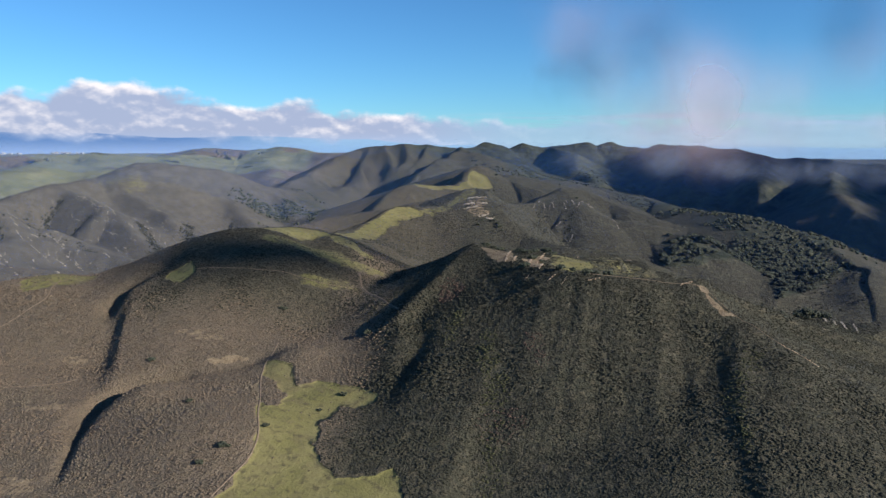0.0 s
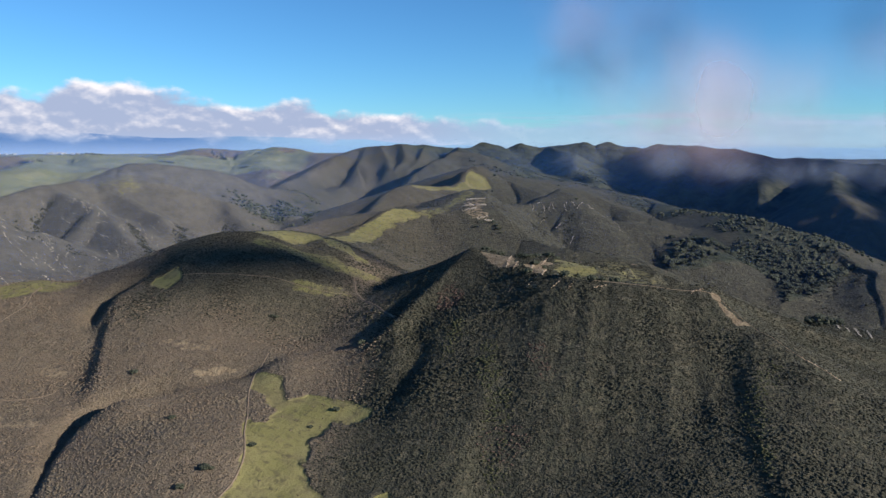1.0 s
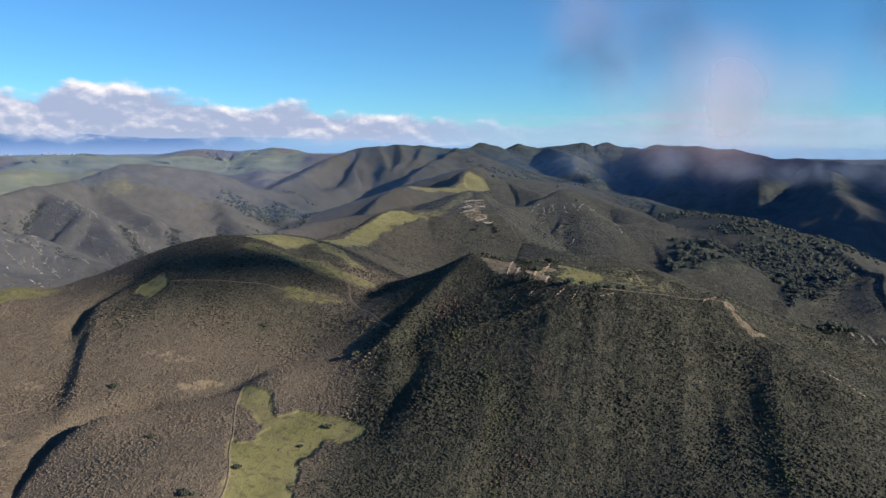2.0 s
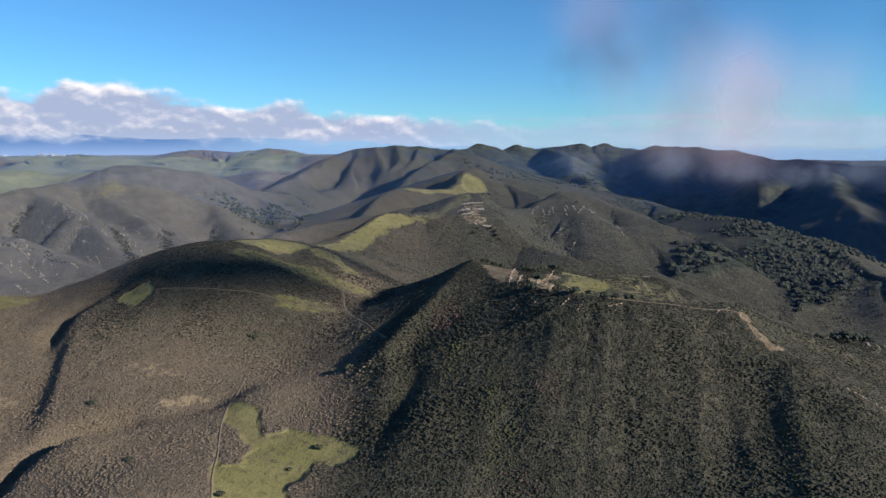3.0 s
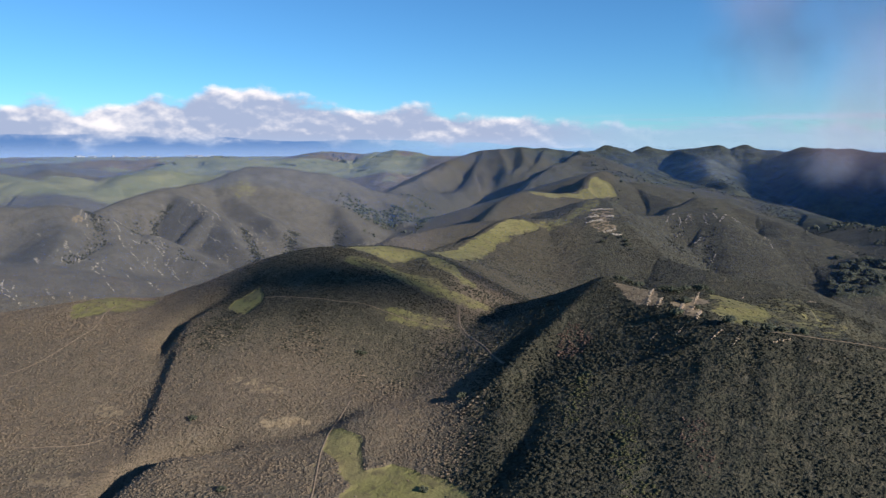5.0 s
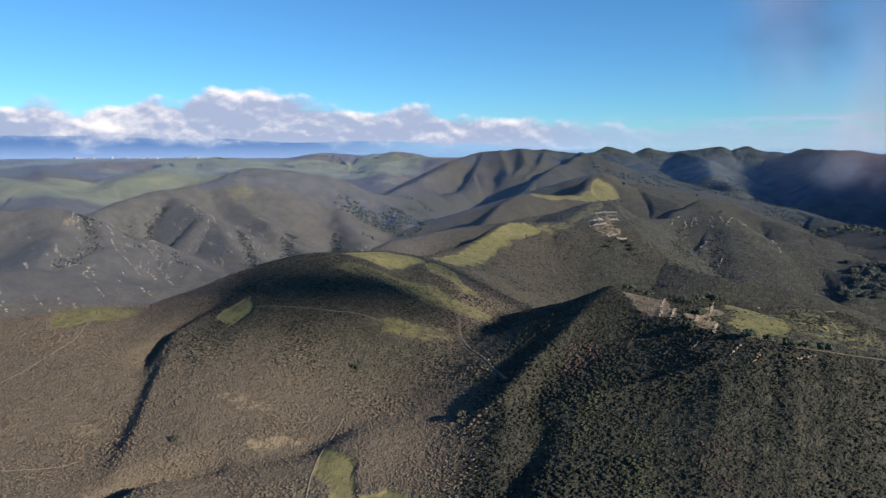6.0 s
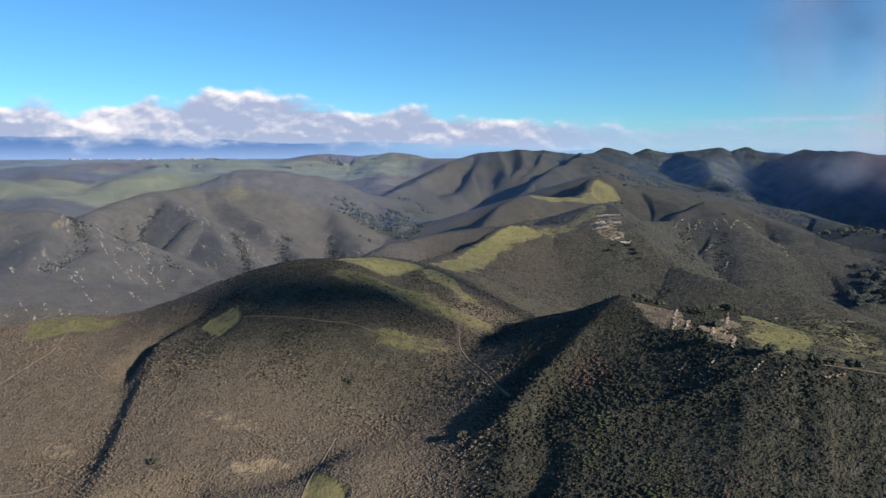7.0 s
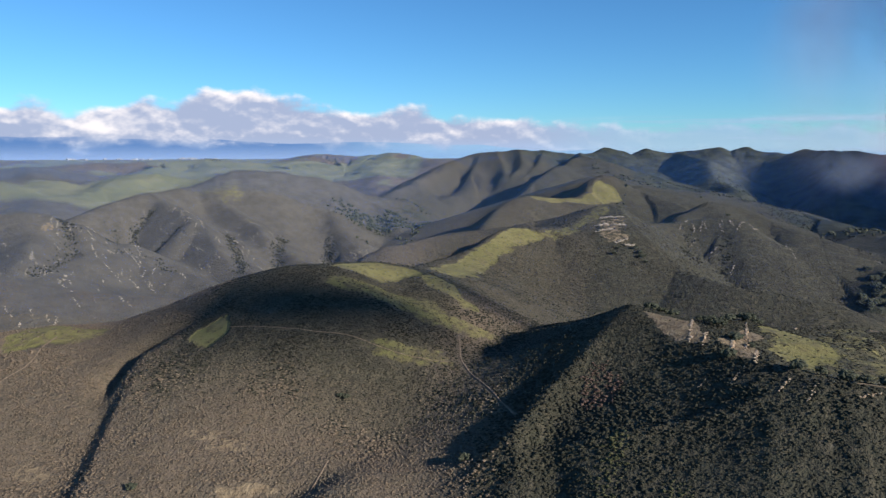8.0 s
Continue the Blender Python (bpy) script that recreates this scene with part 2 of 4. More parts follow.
def step(v, low, high):
    v = np.clip((v - low) / (high - low), 0, 1)
    return v * v * (3 - 2 * v)


def line_distance(x, y, line):
    """Distance to a line of (x, y, ...) corners, and how far along it (0 to 1) the nearest place is."""
    best, along = np.full_like(x, 1e9, dtype=float), np.zeros_like(x, dtype=float)
    n = len(line) - 1
    for s in range(n):
        ax, ay, bx, by = *line[s][:2], *line[s + 1][:2]
        dx, dy = bx - ax, by - ay
        t = np.clip(((x - ax) * dx + (y - ay) * dy) / (dx * dx + dy * dy), 0, 1)
        d = np.hypot(x - ax - t * dx, y - ay - t * dy)
        along = np.where(d < best, (s + t) / n, along)
        best = np.minimum(best, d)
    return best, along


# crest lines: (x, y, z) corners, the fall per metre on the left and on the right of the way along it, how round the crest is,
# and for a bench how far it reaches
CRESTS = {
    "near ridge": ([(15, 357, 246.5), (36, 330, 244)], 0.33, 0.56, 3),
    "near ridge corner": ([(37, 328, 243.5), (57, 299, 245), (82, 293, 243.5), (106, 291, 241)], 0.33, 0.5, 3),
    "near ridge back edge": ([(52, 363, 242.5), (64, 367, 240.5), (80, 374, 236.5), (95, 384, 229.5), (106, 397, 223.5), (140, 392, 216), (180, 378, 208), (205, 376, 205), (260, 380, 193)], 0.5, 0.04, 3, 30),
    "near ridge bench": ([(42, 345, 243), (54, 332, 242.5), (72, 324, 241)], 0.08, 0.08, 3, 21),
    "near ridge east end": ([(106, 291, 240.5), (117, 266, 232), (123, 248, 226.5), (140, 232, 218), (165, 195, 195), (185, 165, 176)], 0.6, 0.5, 8),
    "near ridge right spur": ([(114, 262, 229), (108, 244, 224), (97, 231, 212.5), (91, 206, 198), (88, 180, 182)], 0.3, 0.34, 7),
    "face rib": ([(30, 345, 242), (30, 316, 233), (30, 290, 221), (25, 262, 204), (18, 239, 193), (12, 215, 180)], 0.5, 0.34, 12),
    "peak west spur": ([(15, 357, 247), (1, 338, 238.5), (-11, 320, 231), (-20, 301, 225), (-18, 288, 219), (-17, 276, 207)], 0.75, 0.76, 2),
    "peak second spur": ([(18, 350, 246), (12, 318, 230), (3, 290, 217), (-6, 270, 204)], 0.42, 0.44, 6),
    "peak back spur": ([(15, 357, 247), (-7, 377, 236.5), (-30, 398, 226.5), (-46, 402, 227)], 0.7, 0.5, 2),
    "round hill": ([(-183, 394, 226), (-142, 390, 240), (-113, 405, 251), (-94, 428, 249), (-77, 470, 240), (-66, 500, 232), (-74, 540, 230)], 0.5, 0.62, 42),
    "round hill west spur": ([(-120, 396, 248), (-136, 372, 237), (-146, 354, 232), (-152, 346, 229.5), (-152, 335, 226), (-150, 325, 221), (-148, 315, 216)], 0.3, 0.48, 3),
    "left knob": ([(-330, 320, 222), (-240, 345, 228), (-199, 359, 233), (-184, 368, 230), (-178, 392, 226)], 0.3, 0.32, 6),
    "green ridge": ([(-91.6, 521.9, 231.9), (-84.1, 538.6, 231.2), (-74.7, 560.4, 232.6), (-59.5, 592.5, 236.3), (-49.9, 618.5, 241), (-41.9, 634.2, 243.2), (-28.4, 644.9, 242.3), (-15.6, 650.2, 240.6), (3.4, 630.2, 235.6)], 0.75, 0.4, 5),
    "knoll ridge": ([(-79.2, 801.6, 222.9), (-74.5, 842.3, 228.1), (-66.6, 893.1, 235.9), (-53.3, 934, 242.1), (-38, 964.8, 243.5), (-7.6, 977.3, 240.2), (16.4, 990, 241), (29.3, 1009.6, 247.6), (35.3, 1044.3, 259.6), (50.9, 1068.5, 265.4), (62.6, 1077.8, 263.6), (84.1, 1066, 250.1), (108.6, 1028.1, 241.6), (136.2, 983.7, 234)], 0.75, 0.38, 5),
    "east ridge": ([(101, 1100, 250), (200, 1180, 236), (247, 1400, 223), (329, 1300, 206), (345, 1000, 206), (360, 827, 213), (395, 780, 202), (409, 640, 176), (420, 500, 152)], 0.35, 0.22, 14),
    "north link": ([(49, 1142, 260), (120, 1500, 235), (200, 2000, 240), (230, 2500, 250)], 0.3, 0.3, 20),
    "west hill": ([(-541.3, 836, 225.2), (-533.6, 878.1, 234.4), (-522.9, 926.9, 241.5), (-512.2, 968.5, 243.4), (-508.2, 1028.1, 246.9), (-475.1, 1056.5, 261), (-459.5, 1069.6, 267.9), (-434.3, 1081, 267.7), (-410.4, 1107.3, 264.5), (-374, 1153, 257.1), (-347.5, 1182.9, 245.4), (-310.5, 1214.6, 227.7), (-254.7, 1259.1, 213.2), (-187.6, 1322, 173.8)], 0.5, 0.6, 8),
    "west east spur": ([(-366.4, 1129.2, 230.8), (-303.4, 1039.5, 202.2), (-268.3, 987.5, 185.8), (-235.1, 934.6, 170.7)], 0.45, 0.5, 5),
    "south-west hill": ([(-585.9, 657.8, 245.1), (-519.5, 687, 240.9), (-498.9, 698, 241.8), (-477.8, 708.6, 239), (-453.1, 714.7, 231.8), (-439.9, 711.8, 222), (-421.1, 712.8, 207.1), (-378.3, 698.9, 195.2), (-332.2, 691.3, 189.8), (-293.2, 677.9, 183.6)], 0.5, 0.52, 6),
    "west shoulder": ([(-560, 540, 215), (-420, 560, 206), (-330, 590, 190)], 0.25, 0.25, 12),
    "pasture west": ([(-2200, 1200, 262), (-1208, 1500, 259), (-1180, 1800, 258), (-977, 2000, 264), (-846, 2200, 247), (-849, 2550, 274), (-730, 2600, 269), (-575, 2600, 277), (-336, 2300, 257), (-300, 2050, 225)], 0.12, 0.16, 40),
    "pasture spur": ([(-977, 2000, 264), (-800, 1700, 244), (-690, 1450, 225)], 0.18, 0.18, 30),
    "pasture second spur": ([(-575, 2600, 277), (-520, 2100, 238), (-420, 1800, 205)], 0.2, 0.2, 25),
    "middle mountain": ([(-292, 1350, 221), (-275.7, 1544.4, 240.2), (-250.1, 1712, 260.3), (-206, 1813.1, 282.8), (-145.1, 1801.6, 289.1), (-98.6, 1815.7, 294.6), (-35.7, 1882.3, 287.5), (73.3, 2014.1, 280.8), (84.7, 2212, 274.6)], 0.45, 0.45, 8),
    "middle spur": ([(-181.1, 1807.3, 282.8), (-191, 1681.1, 250.6), (-214.4, 1547.5, 216.9), (-225, 1400, 188)], 0.36, 0.85, 4),
    "middle second spur": ([(44.9, 1855.9, 287.4), (45, 1671, 281.3), (0, 1539.2, 260.1), (-40, 1400, 240), (-75, 1300, 214)], 0.3, 0.85, 4),
    "far range": ([(50.4, 2278.3, 268.1), (89.4, 2410.1, 283.5), (146.2, 2475.5, 302.5), (192.4, 2507.9, 291.8), (230.1, 2540.4, 277.2), (279.7, 2539.4, 295.1), (333.2, 2571.3, 284.6), (397.6, 2602.7, 281.4), (461.2, 2600.7, 291.9), (519.1, 2598.8, 301.6), (548.7, 2597.6, 284.6), (601.6, 2595.5, 301.6), (650.5, 2560.1, 286.2), (710, 2523.8, 282.2), (749.6, 2488.2, 297.6), (803.7, 2384.3, 291), (801.9, 2181.7, 285), (812.9, 1976.6, 279.5), (887.2, 1762.5, 263.1), (999.3, 1608.3, 251.9), (1333.4, 1340, 246.7)], 0.38, 0.38, 4),
    "far spur": ([(392.8, 2602.8, 283.8), (386.9, 2071.8, 265.6), (326.3, 1741.7, 236.9), (327, 1541.2, 217.3)], 0.52, 0.55, 6),
    "range spur": ([(739.5, 2253.5, 290.9), (640.8, 1956.4, 263.6), (578.8, 1724, 232.2)], 0.55, 0.8, 4),
    "range second spur": ([(805.4, 1977.2, 281.2), (756.6, 1672.3, 250.5), (674.7, 1521.8, 211)], 0.55, 0.8, 4),
    "lit spur": ([(1011, 2000, 258), (830, 1500, 235), (706, 1260, 216), (664, 1125, 192), (600, 1055, 165)], 0.52, 0.55, 6),
    "white rock spur": ([(-519.5, 946.7, 240.3), (-448.6, 895.4, 228), (-411.3, 858.8, 219.9), (-389.9, 847.5, 212.3), (-348.9, 795.4, 196), (-303.1, 761.8, 183)], 0.55, 0.6, 3),
    "bright spur": ([(-477.2, 1033.1, 241.4), (-439, 996.2, 227.2), (-386.5, 949, 209.9), (-353.2, 914.5, 202.9), (-326.1, 882.5, 192.4), (-276.3, 848.1, 177.6)], 0.55, 0.6, 3),
    "west far spur": ([(-310, 1212.7, 226), (-269.8, 1163.2, 207.9), (-209.3, 1064.3, 173.5)], 0.45, 0.5, 6),
    "south-west rib": ([(-494.2, 699.3, 240.7), (-453.6, 657.5, 223.1), (-421.5, 606.3, 211.7)], 0.45, 0.45, 6),
    "valley spur": ([(-47.5, 744, 231.3), (-70.5, 742.2, 229.1), (-99.6, 728.5, 227), (-121.9, 709.5, 223.3), (-134.4, 696.8, 220.7), (-146.3, 683.9, 220.2), (-154.4, 676.7, 216.6), (-160, 670, 211.7)], 0.4, 0.7, 5),
    "rock knoll": ([(-38.9, 679.4, 239.8), (-28, 694.9, 241.2), (-11.9, 705.3, 243.8), (4.4, 705.2, 246.9), (17.9, 696.8, 253), (27.4, 689.3, 256), (37.2, 683.6, 255.2), (43.2, 673.1, 249), (49.7, 657.4, 241), (60.1, 631, 232.5), (69.9, 589.2, 223.8), (82.9, 561.5, 221.1), (96.2, 545.3, 219.6), (113.8, 538.7, 218.3), (128.2, 534.4, 217.3), (144.8, 528.8, 215.4)], 0.62, 0.32, 4),
    "bowl ridge": ([(49.6, 717.7, 240.7), (68.7, 740.8, 236.7), (89.6, 753.1, 235.8), (107.6, 760.3, 237.4), (119.2, 763.3, 239.8), (133.6, 758.3, 239.5), (145.4, 747.4, 238.3), (156.4, 734.3, 231.1), (167.4, 723.1, 222.7), (191, 713.8, 221.1), (214, 705.8, 218.2), (232.4, 698.7, 214.7), (251.1, 682, 206.5)], 0.6, 0.42, 4),
    "notch ridge": ([(122.2, 894.8, 229.7), (142.3, 916.6, 233), (159.1, 936.8, 240.5), (176.1, 945.5, 240), (190.7, 942.2, 237.9), (205.6, 928.2, 231.7), (219.9, 903.6, 223.1), (232.6, 878.9, 218.2), (252.9, 856.5, 210.3), (274.7, 843.3, 203.5)], 0.6, 0.36, 5),
    "pasture third spur": ([(-1111.6, 1462.9, 255.8), (-964.9, 1324.1, 233.6), (-819.7, 1183.5, 213.0)], 0.24, 0.24, 18),
    "pasture fourth spur": ([(-909.4, 1604.9, 252.6), (-849.8, 1346.4, 230.2), (-831.8, 1236.8, 214.0)], 0.24, 0.24, 18),
    "pasture near spur": ([(-1100.6, 1273.6, 248.7), (-905.4, 1179.3, 231.6), (-784.4, 1084.4, 212.7)], 0.24, 0.24, 18),
    "mountain rib": ([(-149.0, 1789.4, 289.4), (-123.9, 1691.0, 253.8), (-112.2, 1601.6, 230.4)], 0.7, 0.75, 3),
    "mountain second rib": ([(-98.6, 1792.8, 293.4), (-84.5, 1703.4, 263.7), (-103.5, 1612.2, 234.8)], 0.7, 0.75, 3),
    "mountain third rib": ([(-40.6, 1805.0, 286.8), (-53.4, 1714.7, 258.5), (-80.1, 1623.6, 234.4)], 0.7, 0.75, 3),
    "mountain west rib": ([(-248.4, 1646.6, 258.2), (-261.7, 1543.0, 232.0), (-272.8, 1459.5, 202.8)], 0.7, 0.75, 3),
}
# gullies: corners, depth, width
GULLIES = [
    ([(-150, 366), (-157, 355), (-161, 345), (-161, 335), (-158, 325), (-153, 315)], 6.5, 5.5),
    ([(-106, 277), (-114, 271), (-122, 265), (-128, 256), (-130, 245), (-127, 230)], 7.5, 5.5),
    ([(-128, 242), (-125, 228), (-121, 214), (-118, 200)], 2.5, 2),
    ([(-68, 299), (-80, 288), (-95, 280), (-113, 271)], 2.5, 6),
    ([(-10, 300), (-8, 285), (-14, 268), (-20, 250)], 2.0, 5),
    ([(110, 266), (95, 242), (83, 218), (78, 196)], 1.6, 13),
    ([(132, 720), (122, 690), (118, 660), (128, 620)], 3.0, 10),
    ([(105, 740), (96, 700), (92, 660)], 2.0, 9),
    ([(-505, 850), (-455, 760), (-410, 715), (-390, 745), (-350, 700)], 7.0, 16),
    ([(-390, 900), (-365, 850), (-345, 830), (-310, 760)], 6.0, 12),
    ([(-345, 960), (-334, 910), (-310, 850), (-285, 800)], 6.0, 12),
    ([(-490, 905), (-488, 862), (-455, 810)], 4.0, 7),
    ([(-425, 860), (-438, 830), (-440, 790)], 4.0, 7),
    ([(-470, 720), (-430, 680), (-402, 594)], 5.0, 9),
    ([(-300, 1000), (-278, 925), (-260, 870)], 5.0, 12),
    ([(-215.5, 1681.6), (-228.7, 1558.6), (-247.8, 1464.2)], 24.0, 26),
    ([(-113.1, 1581.5), (-140.9, 1448.7), (-160.7, 1345.9), (-166.7, 1244.2)], 24.0, 34),
]

# swells and hollows: x, y, rise, width
SWELLS = [(-8, 257, 2.0, 13), (40, 306, 2.0, 12), (-46, 311, 2.0, 15), (-34, 330, 2.5, 16), (-112, 254, 4.0, 11), (-82, 225, 7.0, 28), (-25, 252, -3.0, 20), (-62, 288, 4.0, 14), (-146, 378, -3.0, 10), (-155, 290, -2.5, 22), (-78, 413, -6.0, 16), (374, 614, 9.0, 22), (360, 585, 8.0, 20), (390, 642, 8.0, 20)]



def grooves(along, off, spacing, seed, wide=0.2):
    """Narrow gullies that run straight down from a crest: 0 between them, 1 along their beds."""
    n = fbm(along, 0 * along + 13.7 * seed, spacing, 2, seed)
    return np.clip(1 - np.abs(n) / wide, 0, 1) * step(off, 0.15 * spacing, 0.9 * spacing)


def relief(x, y):
    """The ground's height at x, y, and how deep in a narrow gully the place lies (0 to 1)."""
    x, y = np.asarray(x, float), np.asarray(y, float)
    r = np.hypot(x, y)
    bend = np.minimum(0.006 * r, 7)
    wx, wy = x + bend * fbm(x, y, 110, 3, 3), y + bend * fbm(x, y, 110, 3, 5)
    basin = 200 + 0.115 * (y - 212) - 0.03 * (x + 60) - 4 * step(x, -40, 40) - 18 * step(x, 0, 70)
    basin = np.where(x < -60, 200 + 0.115 * (y - 212) + 0.06 * np.maximum(-140 - x, 0), basin)
    low = 166 - 40 * step(x, 60, 420) + 78 * step(r, 1700, 4600) - 12 * step(y, 500, 900) * (1 - step(x, 60, 420))
    near = (1 - step(y, 330, 470)) * (1 - step(x, 40, 180))
    base = basin * near + low * (1 - near)
    k = 2.0 + 0.001 * r
    down = np.clip(297 - y, 0, 104)   # the broad open face below the near ridge
    face = 242.5 - 0.85 * down + 0.004 * down * down - 0.3 * np.maximum(57 - x, 0) - np.maximum(y - 297, 0) - np.maximum(x - 112, 0)
    base = np.maximum(base, face) + k * np.log1p(np.exp(-np.abs(base - face) / k))
    total, top, carved = np.exp(np.zeros_like(x)), base, np.zeros_like(x)
    rough, far = step(r, 480, 800), step(r, 1050, 1600)
    wind = 14 * fbm(x, y, 45, 2, 18)
    for number, (line, left, right, rounded, *reach) in enumerate(CRESTS.values()):
        nearest, gone, runs = np.full_like(x, 1e9), 0.0, []
        best, along, off, aside = np.full_like(x, -1e4), np.zeros_like(x), np.zeros_like(x), np.zeros_like(x)
        for (ax, ay, az), (bx, by, bz) in zip(line, line[1:]):
            dx, dy = bx - ax, by - ay
            long = math.hypot(dx, dy)
            t = np.clip(((wx - ax) * dx + (wy - ay) * dy) / (long * long), 0, 1)
            d = np.hypot(wx - ax - t * dx, wy - ay - t * dy)
            side = (dx * (wy - ay) - dy * (wx - ax)) / long
            nearer = d - 0.001 * np.abs(side)
            aside = np.where(nearer < nearest, side, aside)
            nearest = np.minimum(nearest, nearer)
            runs.append((d, az + t * (bz - az), gone + t * long))
            gone += long
        mix = step(aside / (1 + 0.5 * rounded + 0.12 * nearest), -1, 1)
        fall = left * mix + right * (1 - mix)
        for d, crest, way_along in runs:
            here = crest - fall * (np.sqrt(d * d + rounded * rounded) - rounded) - np.maximum(d - (reach[0] if reach else 1e6), 0)
            pick = here > best
            best, off, along = np.where(pick, here, best), np.where(pick, d, off), np.where(pick, way_along, along)
        along = along + np.where(aside > 0, 5000, 0)
        if max(p[1] for p in line) > 600 and line[0][0] > -3000:
            middle, large = np.zeros_like(x), np.zeros_like(x)
            pick = (r > 480) & (best > top - 30)
            middle[pick] = grooves(along[pick] + wind[pick], off[pick], 62, number + 1)
            large[pick] = grooves(along[pick] + 2.5 * wind[pick], off[pick], 190, number + 40)
            spread = np.zeros_like(x)
            spread[pick] = grooves(along[pick] + 1.5 * wind[pick], off[pick], 130, number + 80, 0.34)
            cut = rough * (1 - far) * np.maximum(middle, spread) + far * np.maximum(large, 0.7 * middle)
            best = best - rough * (1 - far) * (3.0 * middle + 5.0 * spread) - far * (20 * large + 7 * middle)
            carved = np.where(best > top, cut, carved * step(top - best, -4, 4))
        both = np.maximum(top, best)
        total = total * np.exp((top - both) / k) + np.exp((best - both) / k)
        top = both
    z = top + k * np.log(total) - 0.3 * k
    for line, depth, width in GULLIES:
        d, along = line_distance(x, y, line)
        z = z - depth * np.exp(-(d / width) ** 2) * np.sin(np.pi * np.clip(0.12 + 0.8 * along, 0, 1))
    for sx, sy, rise, width in SWELLS:
        z = z + rise * np.exp(-((x - sx) ** 2 + (y - sy) ** 2) / width ** 2)
    ribs = step(y, 205, 240) * step(300 - y, 0, 12) * step(x, 20, 45) * step(118 - x, 0, 12)   # fine ribs down the open face
    z = z + 1.3 * ribs * fbm(x - 0.25 * y, 0.12 * y, 7, 2, 19)
    z = z + (1 - rough) * (0.9 * fbm(x, y, 26, 4, 1) + 1.2 * fbm(x, y, 70, 2, 8))
    z = z + rough * (1 - far) * (1.8 + 2.0 * fbm(x, y, 70, 4, 4))
    bumps = 8 * fbm(x, y, 110, 4, 4) + 22 * (0.18 - np.abs(fbm(x, y, 260, 4, 2))) * (0.3 + 0.7 * step(288 - z, 2, 45))
    z = z + step(r, 950, 1400) * (7 * (0.2 - np.abs(fbm(x, y, 85, 3, 24))) + 2.2 * fbm(x, y, 26, 2, 25))
    z = z + far * (1 - 0.5 * step(r, 3400, 4400)) * (4 + bumps * (1 - 0.35 * step(-x, 400, 800)))
    return z, carved


def height(x, y):
    """The ground's height at x, y."""
    return relief(x, y)[0]
# ---- end of land form ----


# ---- ground ----
def oval(x, y, cx, cy, rx, ry, turn=0.0, edge=0.35):
    """1 inside an uneven oval patch, 0 outside."""
    c, s = math.cos(radians(turn)), math.sin(radians(turn))
    u, v = ((x - cx) * c + (y - cy) * s) / rx, (-(x - cx) * s + (y - cy) * c) / ry
    return step(1 - np.hypot(u, v) + 0.3 * fbm(x, y, 0.6 * min(rx, ry), 3, 11), -edge * 0.5, edge * 0.5)


def field(x, y, corners, edge=3.0, ragged=2.5):
    """1 inside an outline of (x, y) corners, 0 outside, with a ragged edge."""
    d, _ = line_distance(x, y, [*corners, corners[0]])
    inside = np.zeros(x.shape, bool)
    for (ax, ay), (bx, by) in zip(corners, [*corners[1:], corners[0]]):
        if ay != by:
            inside ^= ((ay > y) != (by > y)) & (x < (bx - ax) * (y - ay) / (by - ay) + ax)
    return step(np.where(inside, d, -d) + ragged * 2 * fbm(x, y, 4 * ragged, 3, 12), -edge, edge)


MEADOW = [(-74, 284), (-61, 277), (-57, 265), (-50, 269), (-32, 264), (-25, 255), (-28, 250), (-37, 249), (-43, 236), (-44, 222), (-39, 210), (-33, 205), (-23, 205), (-15, 212), (-12, 198), (-13, 186), (-67, 184), (-64, 195), (-61, 209), (-62, 225), (-66, 240), (-71, 258)]


